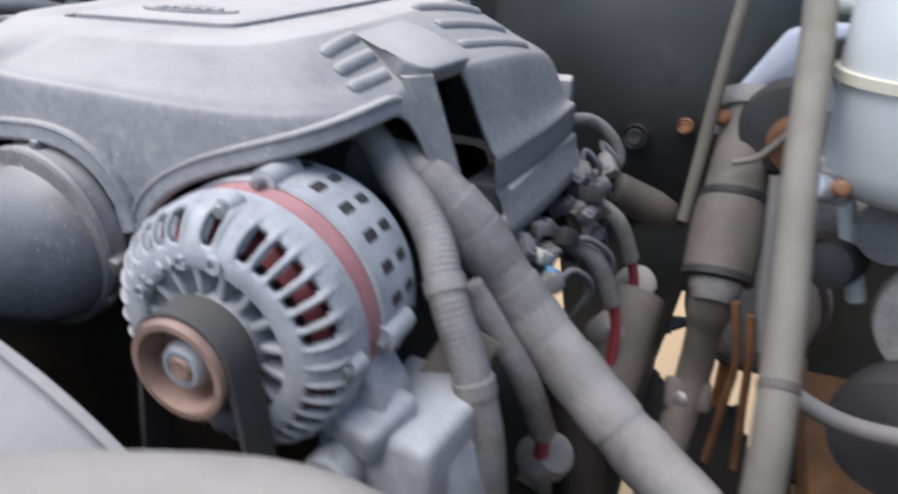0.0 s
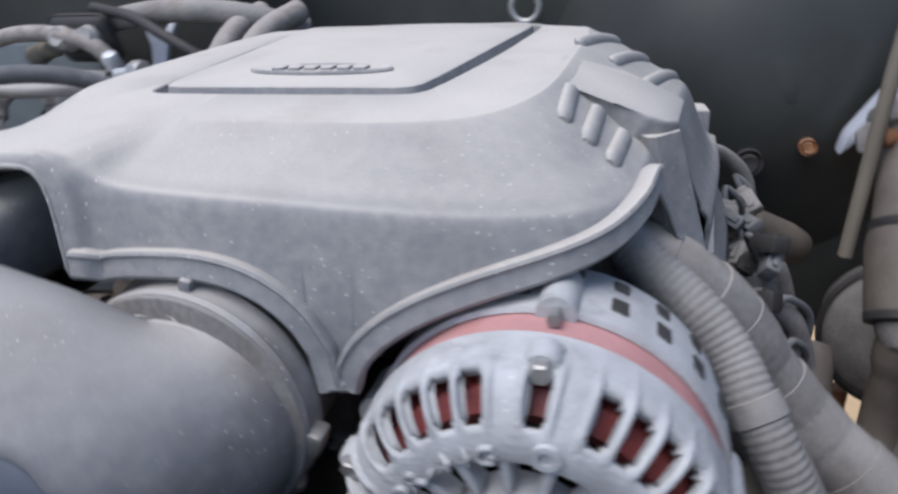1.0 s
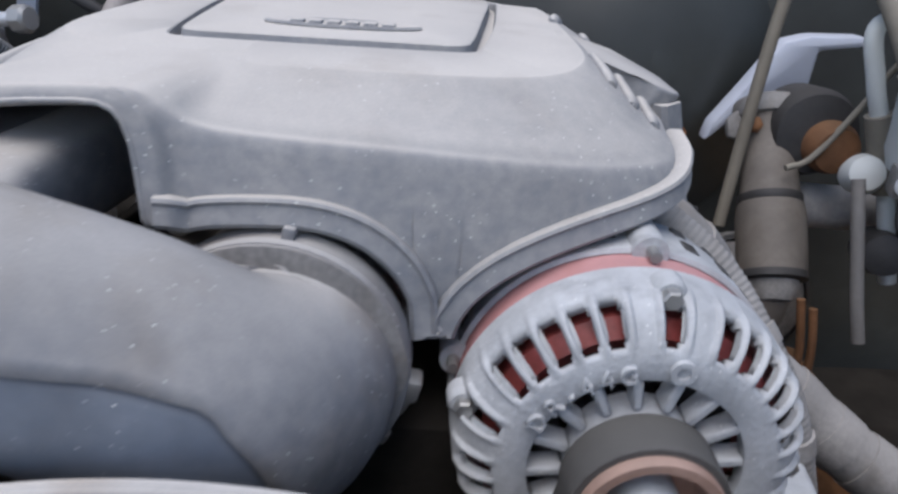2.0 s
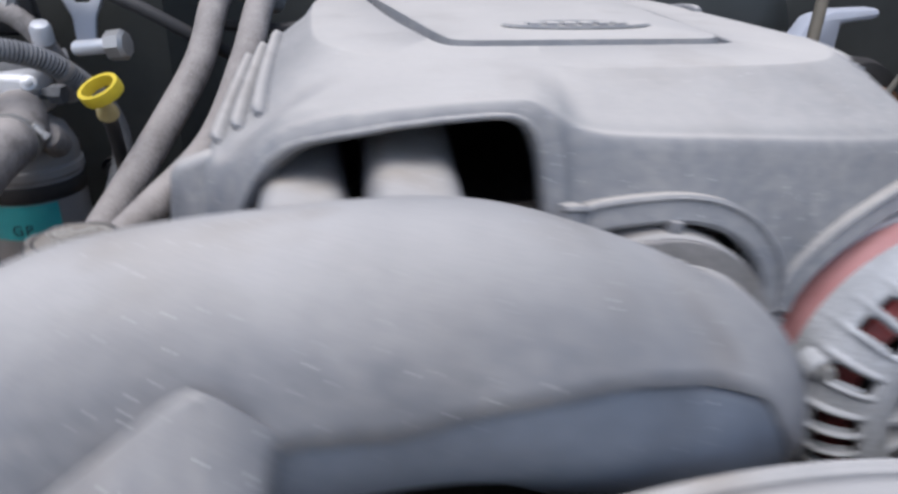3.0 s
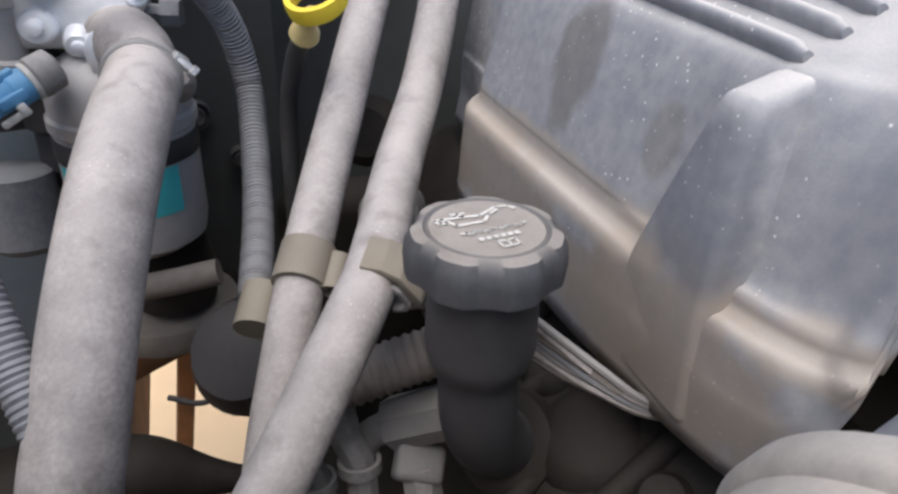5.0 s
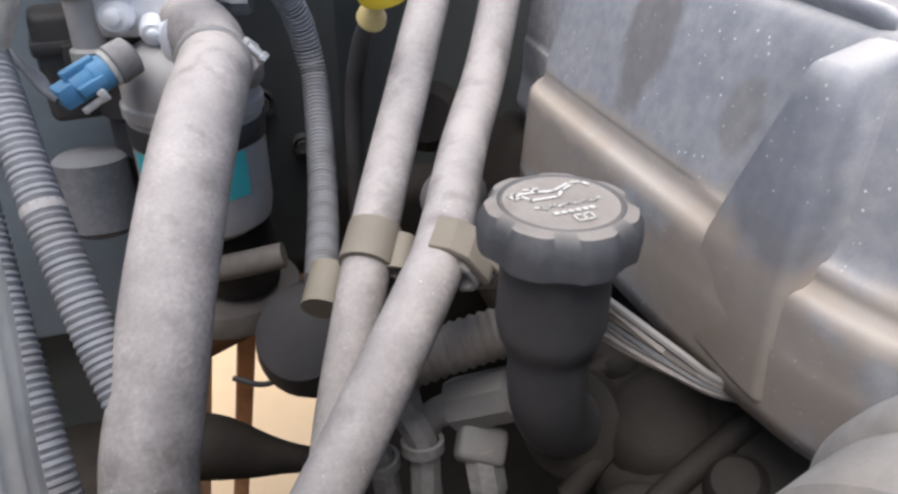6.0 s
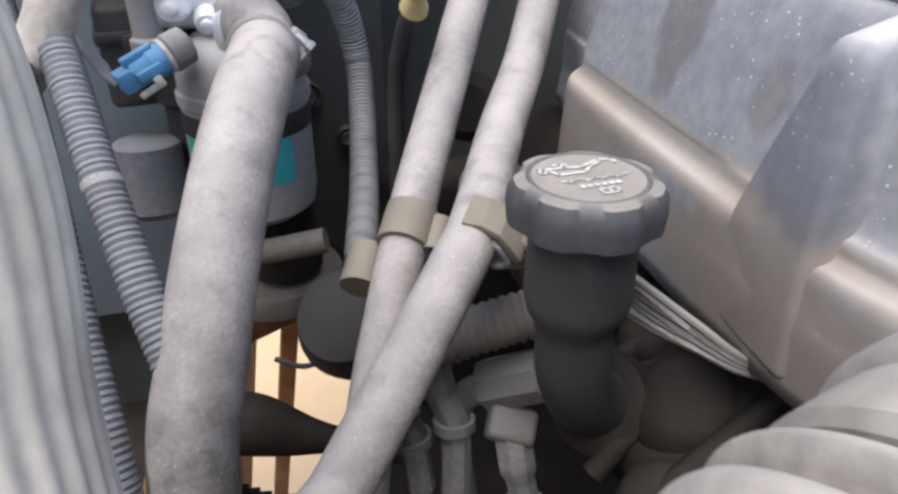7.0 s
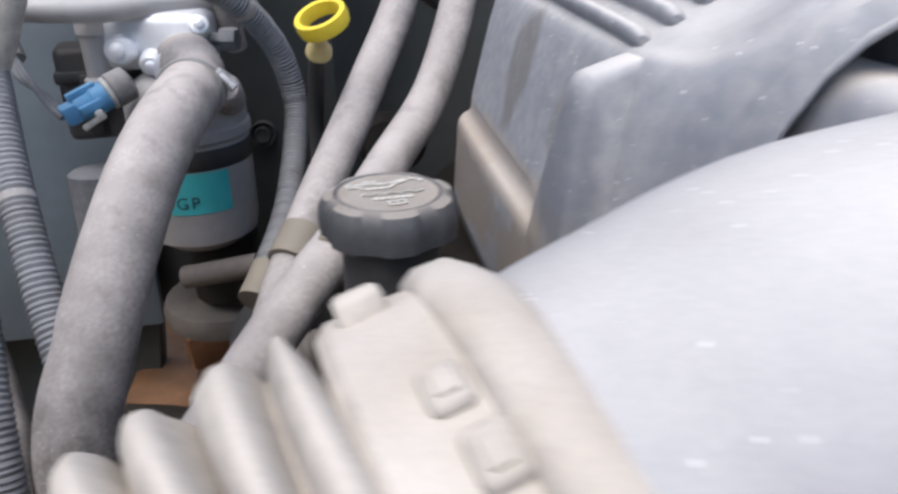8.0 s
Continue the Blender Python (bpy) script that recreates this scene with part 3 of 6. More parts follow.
    for j in range(25):
        k = j / 24
        z = 1.0690 - 0.121 * k
        x0, y0 = 0.2015 + 0.0305 * k, 0.0480 + 0.0080 * k
        x1, y1 = 0.2165 + 0.0335 * k, 0.0635 + 0.0070 * k
        cols.append([bm.verts.new(v) for v in ((x0 - 0.004, y0 + 0.004, z), (x0, y0 - 0.001, z), (x0 + 0.004, y0 - 0.0005, z), (x1 - 0.001, y1 - 0.005, z), (x1 + 0.0012, y1 - 0.002, z), (x1, y1 + 0.0008, z), (x1 - 0.010, y1 + 0.001, z), (x0 - 0.010, y0 + 0.012, z))])
    for p, q in zip(cols, cols[1:]):
        for k in range(8):
            bm.faces.new((p[k], p[(k + 1) % 8], q[(k + 1) % 8], q[k]))
    bm.faces.new(cols[0])
    bm.faces.new(cols[-1])
    part("pillar", bm, M_COVER, t)
    # step along the far wall, and a tab at its end
    bm = mesh()
    prism(bm, [(0.205, 0.150), (0.2495, 0.150), (0.2595, 0.335), (0.22, 0.338)], 0.045, pose(0, 0, 0.960))
    bmesh.ops.bevel(bm, geom=bm.edges[:], offset=0.003, segments=2, affect="EDGES", profile=0.5)
    for v in bm.verts:
        v.co.x += (0.960 - v.co.z) * 0.1
    part("side_ledge", bm, M_COVER, t)
    bm = mesh()
    block(bm, (0.022, 0.030, 0.060), pose(0.238, 0.342, 0.985, 0, 0, 8), 0.004)
    part("tab", bm, M_COVER, t)
    # oval badge on the panel
    bm = mesh()
    lathe(bm, [(0.0, 0.0), (0.044, 0.0), (0.0455, 0.0012), (0.044, 0.0024), (0.0435, 0.0024), (0.039, 0.0012), (0.0, 0.0012)], pose(0.015, 0.060, 1.1012) @ Matrix.Diagonal((1.0, 0.30, 1, 1)), 48)
    badge = part("badge", bm, M_COVER, t, "raised oval emblem in the cover's colour")
    for k in range(6):
        bm = mesh()
        block(bm, (0.0075, 0.0085, 0.0024), pose(0.015 - 0.026 + 0.0104 * k, 0.060, 1.1030), 0.0008)
        part("bar", bm, M_COVER, badge)
    return t


build_cover()


# ---- throttle body, intake duct and its bellows ----
def build_intake():
    t = thing("throttle_body", "dark throttle body with a round clamp under the cover", "throttle body", (0.004, -0.08, 0.975))
    bm = mesh()
    lathe(bm, [(0.052, 0.0), (0.055, 0.003), (0.055, 0.055), (0.061, 0.056), (0.061, 0.066), (0.05, 0.068)], facing((0.004, -0.035, 0.975), (0, -1, 0)), 40)
    part("bore", bm, M_CONDUIT, t)
    bm = mesh()
    block(bm, (0.118, 0.014, 0.118), pose(0.004, -0.042, 0.975), 0.006, 3)
    part("mounting_flange", bm, M_GREASE, t)
    for dx, dz in ((-0.05, 0.05), (0.05, 0.05), (0.05, -0.05), (-0.05, -0.05)):
        bm = mesh()
        lathe(bm, [(0.0075, 0.0), (0.0080, 0.004), (0.0060, 0.0045), (0.0060, 0.011), (0.0050, 0.012)], facing((0.004 + dx, -0.049, 0.975 + dz), (0, -1, 0)), 12)
        part("bolt", bm, M_STEEL, t)
    d = thing("intake_duct", "dusty grey moulded plastic air intake duct across the engine front", "air duct", (-0.1, -0.13, 0.96))
    pts = [(0.004, -0.0925, 0.974), (0.004, -0.112, 0.974), (-0.010, -0.133, 0.985), (-0.048, -0.142, 1.009), (-0.095, -0.1500, 1.029), (-0.150, -0.150, 1.028),
           (-0.200, -0.148, 1.021), (-0.228, -0.149, 1.008), (-0.252, -0.150, 0.993)]
    tall = [(0.0, 0.0535), (0.12, 0.052), (0.4, 0.0468), (0.8, 0.0480), (1.0, 0.0515)]
    edge = [(0.0, 236), (0.13, 212), (0.16, 190), (0.2, 177), (0.3, 182), (0.38, 189), (0.45, 200), (0.55, 210), (0.63, 207), (1.0, 212)]
    line = spaced(smooth_path([Vector(p) for p in pts], 12), 0.004)
    fr = frames_along([p for p, _, _ in line])
    sides = 60
    # the moulding line parts a dusty upper shell from a darker bluish lower one
    for name, mat in (("body", M_DUCT), ("lower_shell", M_BLUEDUCT)):
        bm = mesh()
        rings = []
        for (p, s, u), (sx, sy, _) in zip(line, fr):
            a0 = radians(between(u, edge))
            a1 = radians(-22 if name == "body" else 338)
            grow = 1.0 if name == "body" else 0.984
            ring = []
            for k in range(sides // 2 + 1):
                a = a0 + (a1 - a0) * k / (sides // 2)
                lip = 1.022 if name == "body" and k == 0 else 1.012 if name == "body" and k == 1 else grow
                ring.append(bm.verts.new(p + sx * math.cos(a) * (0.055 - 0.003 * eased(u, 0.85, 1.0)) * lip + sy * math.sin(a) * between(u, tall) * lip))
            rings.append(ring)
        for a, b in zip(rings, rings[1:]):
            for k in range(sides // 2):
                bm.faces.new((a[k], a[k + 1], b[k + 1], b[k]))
        ob = part(name, bm, mat, d, "" if name == "body" else "darker bluish lower half of the duct")
        so = ob.modifiers.new("thickness", "SOLIDIFY")
        so.thickness, so.offset = 0.003, -1.0
    # pointed lug on the front of the duct
    bm = mesh()
    for p in ((-0.169, -0.207, 1.060), (-0.151, -0.203, 1.040), (-0.222, -0.206, 1.018), (-0.164, -0.232, 1.008), (-0.222, -0.232, 0.992), (-0.150, -0.185, 1.018), (-0.215, -0.180, 1.0), (-0.160, -0.19, 0.985)):
        bm.verts.new(p)
    bmesh.ops.convex_hull(bm, input=bm.verts[:])
    bmesh.ops.bevel(bm, geom=bm.edges[:], offset=0.002, segments=2, affect="EDGES", profile=0.5)
    part("lug", bm, M_DUCT, d)
    ring = facing((0.004, -0.094, 0.975), (0.0, -1, 0.05))
    bm = mesh()
    lathe(bm, [(0.0565, -0.010), (0.0615, -0.010), (0.0622, -0.008), (0.0612, -0.005), (0.0612, 0.002), (0.0620, 0.004), (0.0610, 0.007), (0.0565, 0.007)], ring, 64)
    clamp = part("clamp", bm, M_DUCT, d, "dusty band clamp")
    bm = mesh()
    block(bm, (0.010, 0.013, 0.012), pose(0.0655, -0.094, 0.966, 0, 15, 0), 0.002)
    lathe(bm, [(0.0030, 0.0), (0.0042, 0.001), (0.0042, 0.012), (0.0032, 0.013), (0.0032, 0.024), (0.0060, 0.025), (0.0062, 0.030), (0.0045, 0.032)], facing((0.0655, -0.096, 0.964), (-0.50, 0.0, -0.85)), 12)
    part("screw", bm, M_STEEL, clamp)
    bm = mesh()
    block(bm, (0.006, 0.010, 0.010), pose(0.012, -0.088, 1.036, 0, 12, 0), 0.0015)
    part("tag", bm, M_DUCT, clamp)
    axis = Vector((-0.93, -0.19, -0.27)).normalized()
    end = Vector((-0.253, -0.149, 0.993))
    bm = mesh()
    lathe(bm, [(0.050, -0.009), (0.0540, -0.0085), (0.0565, -0.0060), (0.0588, -0.0030), (0.0590, 0.0020), (0.0578, 0.0042), (0.0562, 0.0050), (0.0565, 0.010), (0.0565, 0.0195), (0.0545, 0.0220), (0.048, 0.023)], facing(end, axis), 96)
    cuff = part("cuff", bm, M_BELLOWS, d, "pale dusty rubber cuff")
    for along, way, size in ((0.0090, (-0.24, -0.19, 0.95), (0.0062, 0.0078, 0.0030)), (0.0075, (-0.19, -0.37, 0.91), (0.0066, 0.0084, 0.0030)), (0.0135, (-0.32, 0.28, 0.90), (0.0080, 0.0055, 0.0080))):
        nrm = Vector(way)
        nrm = (nrm - axis * nrm.dot(axis)).normalized()
        side = nrm.cross(axis)
        m = Matrix((axis, side, nrm)).transposed().to_4x4()
        m.translation = end + axis * along + nrm * 0.0568
        bm = mesh()
        block(bm, size, m, 0.0016, 3)
        if way[1] < 0:
            block(bm, (size[0] * 0.55, size[1] * 0.6, 0.0012), m @ Matrix.Translation((0, 0, 0.0016)), 0.0005, 2)
        part("buckle", bm, M_BELLOWS, cuff)
    b = thing("air_bellows", "pale dusty corrugated rubber air bellows", "air hose", end + axis * 0.05)
    bm = mesh()
    st = end + axis * 0.0215
    line = [st, end + axis * 0.042 + Vector((0, -0.003, 0)), end + axis * 0.072 + Vector((0.004, -0.014, 0)), end + axis * 0.098 + Vector((0.011, -0.032, -0.003)), (-0.362, -0.226, 0.937), (-0.405, -0.280, 0.918), (-0.46, -0.36, 0.90)]
    sweep(bm, line, lambda s, u: 0.0490 + 0.0092 * abs(math.sin(math.pi * s / 0.0088)) ** 0.55, sides=96, step=0.0007)
    part("folds", bm, M_BELLOWS, b)


build_intake()


# ---- fan shroud at the very front ----
def build_shroud():
    t = thing("fan_shroud", "dusty grey curved plastic radiator fan shroud", "fan shroud", (0.0, -0.3, 0.7))
    prof = [(0.236, -0.03), (0.240, -0.004), (0.244, 0.002), (0.2485, 0.002), (0.2502, 0.0005), (0.2502, -0.0015), (0.2490, -0.0028), (0.2487, -0.0045), (0.2494, -0.010), (0.2508, -0.05), (0.257, -0.13), (0.26, -0.20), (0.265, -0.38)]
    n = 128
    for name, lane in (("rim", prof[:8]), ("skirt", prof[7:])):
        bm = mesh()
        rings = []
        for k in range(n + 1):
            a = math.pi * k / n
            rings.append([bm.verts.new((-0.003 + (r + 0.020) * math.cos(a), -0.203 + h, 0.737 + (r + 0.020) * math.sin(a))) for r, h in lane])
        for p, q in zip(rings, rings[1:]):
            for k in range(len(lane) - 1):
                bm.faces.new((p[k], p[k + 1], q[k + 1], q[k]))
        body = part(name, bm, M_SHROUD, t)
        so = body.modifiers.new("thickness", "SOLIDIFY")
        so.thickness, so.offset = 0.003, -1.0


build_shroud()


# ---- alternator ----
def build_alternator():
    t = thing("alternator", "powdery grey cast aluminium alternator with a red stator band", "alternator", (0.165, -0.06, 0.950))
    front = pose(0.165, 0, 0.950, 90, 0, 0)  # local z looks to the front (-y), x to +x, y up

    def turned(r, a, y):
        return Vector((0.165 + r * math.cos(a), y, 0.950 + r * math.sin(a)))

    def ring(profile, sides=64):
        bm = mesh()
        lathe(bm, [(r, -y) for r, y in profile], front, sides, closed=True)
        return bm

    # face annulus, rim band, hub
    bm = mesh()
    prof = [(0.0465, -0.119), (0.0470, -0.1255), (0.0500, -0.1265), (0.0555, -0.1266), (0.0600, -0.1260), (0.0622, -0.1250), (0.0645, -0.1238), (0.0672, -0.1220), (0.0698, -0.1198), (0.0722, -0.1174),
            (0.0744, -0.1148), (0.0762, -0.1120), (0.0776, -0.1088), (0.0788, -0.1040), (0.0798, -0.0960), (0.0802, -0.0890), (0.0765, -0.0875)]
    each, solid = 14, (0, 7, 9, 15, 17, 26, 28, 35)
    cols = 36 * each
    grid = []
    for c in range(cols):
        proud = 0.0016 * eased(abs(c % each - 6.5), 4.6, 6.2)
        grid.append([bm.verts.new(turned(r + proud * eased(r, 0.062, 0.070) * (1 - eased(r, 0.0775, 0.0795)), 2 * math.pi * c / cols, y - proud * 0.8 * eased(r, 0.060, 0.065) * (1 - eased(r, 0.074, 0.078)))) for r, y in prof])
    for c in range(cols):
        a, b = grid[c], grid[(c + 1) % cols]
        lane = abs(c % each - 6.5)
        for k in range(len(prof) - 1):
            if 5 <= k <= 11 and lane < (4, 5, 5, 5, 5, 5, 4)[k - 5] and c // each not in solid:
                continue
            bm.faces.new((a[k], b[k], b[k + 1], a[k + 1]))
    shell = part("front_bracket", bm, M_ALU, t, "cast front bracket with cooling slots")
    so = shell.modifiers.new("thickness", "SOLIDIFY")
    so.thickness, so.offset = 0.0055, -1.0
    part("hub", ring([(0.020, -0.128), (0.0285, -0.127), (0.030, -0.122), (0.030, -0.110), (0.020, -0.110)]), M_ALU, t)
    for k in range(16):
        a = 2 * math.pi * (k + 0.3) / 16
        bm = mesh()
        c = turned(0.0415, a, -0.1185)
        block(bm, (0.021, 0.012, 0.0044), Matrix.Translation(c) @ Euler((0, -a, 0)).to_matrix().to_4x4(), 0.001, 1)
        part("inner_vane", bm, M_ALU, t)
    bm = ring([(0.052, -0.108), (0.059, -0.1125), (0.0665, -0.106), (0.068, -0.092), (0.052, -0.090)], 48)
    part("winding", bm, M_COPPER, t)
    part("stator_band", ring([(0.0778, -0.0885), (0.0778, -0.064), (0.066, -0.064), (0.066, -0.0885)]), M_RED, t)
    bm = ring([(0.0785, -0.0720), (0.0808, -0.0710), (0.0808, -0.044), (0.0785, -0.026), (0.070, -0.010), (0.03, -0.004), (0.03, -0.03), (0.068, -0.034), (0.070, -0.057)])
    part("rear_housing", bm, M_ALU, t)
    bm = ring([(0.028, -0.09), (0.050, -0.095), (0.052, -0.10), (0.052, -0.085), (0.028, -0.08)], 40)
    part("fan", bm, M_BLACK, t)
    # rear slots are black blocks on uncut housing, their inner shade put in colour
    for k in range(24):
        a = 2 * math.pi * (k + 0.5) / 24
        bm = mesh()
        c = turned(0.0796, a, -0.0545)
        block(bm, (0.0035, 0.0120, 0.0085), Matrix.Translation(c) @ Euler((0, -a, 0)).to_matrix().to_4x4(), 0.001, 1)
        part("vent_slot", bm, M_BLACK, t)
        bm = mesh()
        c = turned(0.0782, a, -0.0370)
        block(bm, (0.0050, 0.0110, 0.0078), Matrix.Translation(c) @ Euler((0, -a, 0)).to_matrix().to_4x4(), 0.001, 1)
        part("vent_slot", bm, M_BLACK, t)
    # long bolts with their lugs
    for a in (1.49, 2.92, 4.6, -0.10):
        c = turned(0.0765, a, -0.098)
        bm = mesh()
        lathe(bm, [(0.0080, 0.0), (0.0075, 0.008), (0.0060, 0.010)], facing(c + Vector((0, 0.0, 0)), (0, -1, 0)), 18)
        lug = part("bolt_lug", bm, M_ALU, t)
        bm = mesh()
        lathe(bm, [(0.0048, 0.0), (0.0048, 0.004), (0.0038, 0.005)], facing(c + Vector((0, -0.010, 0)), (0, -1, 0)), 6)
        part("bolt_head", bm, M_STEEL, lug)
        bm = mesh()
        lathe(bm, [(0.0078, 0.0), (0.0085, 0.003), (0.0085, 0.030)], facing(turned(0.0795, a, -0.044), (0, -1, 0)), 18)
        lug = part("bolt_lug", bm, M_ALU, t)
        bm = mesh()
        lathe(bm, [(0.0028, 0.0), (0.0028, 0.012)], facing(turned(0.0815, a, -0.070), (0, -1, 0)), 10)
        part("bolt_end", bm, M_STEEL, lug)
    # pulley, shaft and nut
    bm = ring([(0.0240, -0.152), (0.0255, -0.1555), (0.0295, -0.1555), (0.0305, -0.153), (0.0300, -0.150), (0.0270, -0.1485), (0.0270, -0.132), (0.0300, -0.130), (0.0300, -0.127), (0.0100, -0.127), (0.0100, -0.136), (0.0220, -0.138)], 56)
    pulley = part("pulley", bm, M_PULLEY, t, "rusty brown steel pulley with a deep dish")
    bm = mesh()
    lathe(bm, [(0.0135, 0.0), (0.0140, 0.012), (0.0125, 0.017), (0.0115, 0.018), (0.0085, 0.018), (0.0080, 0.015)], facing((0.165, -0.134, 0.95), (0, -1, 0)), 32)
    part("nut", bm, M_NUT, pulley)
    bm = mesh()
    lathe(bm, [(0.0075, 0.0), (0.0075, 0.0215), (0.006, 0.023), (0.003, 0.0225)], facing((0.165, -0.130, 0.95), (0, -1, 0)), 20)
    part("shaft_end", bm, M_PULLEY, pulley)
    # raised cast letters round the face
    for ch, deg in zip("DR-44G", (151, 140, 130.5, 122, 112.5, 102.5)):
        a = radians(deg)
        cu = bpy.data.curves.new("letter", "FONT")
        cu.body, cu.size, cu.extrude, cu.align_x, cu.align_y = ch, 0.0108, 0.0020, "CENTER", "CENTER"
        tmp = bpy.data.objects.new("letter", cu)
        data = bpy.data.meshes.new_from_object(tmp)
        bm = mesh()
        bm.from_mesh(data)
        bpy.data.objects.remove(tmp)
        bpy.data.meshes.remove(data)
        c = turned(0.0512, a, -0.1272)
        bm.transform(Matrix.Translation(c) @ Matrix(((1, 0, 0, 0), (0, 0, -1, 0), (0, 1, 0, 0), (0, 0, 0, 1))) @ pose(0, 0, 0, 0, 0, math.degrees(a) - 90))
        part("letter", bm, M_ALU, t, smooth=False)
    bm = mesh()
    lathe(bm, [(0.0055, 0.0), (0.0055, 0.003), (0.0030, 0.003), (0.0030, 0.001)], facing((0.1755, -0.1255, 1.0025), (0, -1, 0)), 16)
    part("boss", bm, M_ALU, t)
    # mounting foot
    bm = mesh()
    prism(bm, [(-0.026, 0.036), (0.006, 0.040), (0.022, 0.012), (0.026, -0.028), (0.006, -0.042), (-0.022, -0.034)], 0.036, Matrix.Translation((0.231, -0.092, 0.897)) @ pose(0, 0, 0, 90, 0, 0))
    bmesh.ops.bevel(bm, geom=bm.edges[:], offset=0.003, segments=2, affect="EDGES", profile=0.5)
    part("mounting_ear", bm, M_ALU, t)
    b = thing("alternator_bracket", "chunky grey cast aluminium mounting bracket under the alternator", "bracket", (0.25, -0.06, 0.84))
    bm = mesh()
    block(bm, (0.085, 0.085, 0.075), pose(0.250, -0.055, 0.855, 0, 0, -8), 0.008, 3)
    block(bm, (0.050, 0.045, 0.03), pose(0.236, -0.082, 0.893, 10, 12, -14), 0.007, 3)
    block(bm, (0.028, 0.060, 0.060), pose(0.287, -0.050, 0.838, 0, -14, -8), 0.007, 3)
    part("casting", bm, M_ALU, b)
    bm = mesh()
    lathe(bm, [(0.017, 0), (0.017, 0.02), (0.015, 0.022)], facing((0.225, -0.095, 0.862), (0, -1, 0)), 24)
    part("boss", bm, M_ALU, b)


build_alternator()


def build_belt():
    t = thing("drive_belt", "black ribbed rubber drive belt round the alternator pulley", "belt", (0.165, -0.14, 0.8))
    bm = mesh()
    r = 0.0295
    line = [Vector((0.095, 0, 0.72)), Vector((0.118, 0, 0.85))]
    for k in range(15):
        a = math.radians(190 - 14 * k)
        line.append(Vector((0.165 + r * math.cos(a) * 1.0, 0, 0.95 + r * math.sin(a))))
    line += [Vector((0.200, 0, 0.85)), Vector((0.213, 0, 0.72))]
    rings = []
    for i, p in enumerate(line):
        tg = (line[min(i + 1, len(line) - 1)] - line[max(i - 1, 0)]).normalized()
        nr = Vector((-tg.z, 0, tg.x))
        if nr.dot(p - Vector((0.155, 0, 0.84))) < 0:
            nr = -nr
        prof = [(-0.1505, 0.0), (-0.1505, 0.0036), (-0.1500, 0.004), (-0.1290, 0.004), (-0.1285, 0.0036), (-0.1285, 0.0)]
        rings.append([bm.verts.new((p.x + nr.x * h, y, p.z + nr.z * h)) for y, h in prof])
    for a, b in zip(rings, rings[1:]):
        for k in range(6):
            bm.faces.new((a[k], a[(k + 1) % 6], b[(k + 1) % 6], b[k]))
    part("band", bm, M_BELT, t)


build_belt()


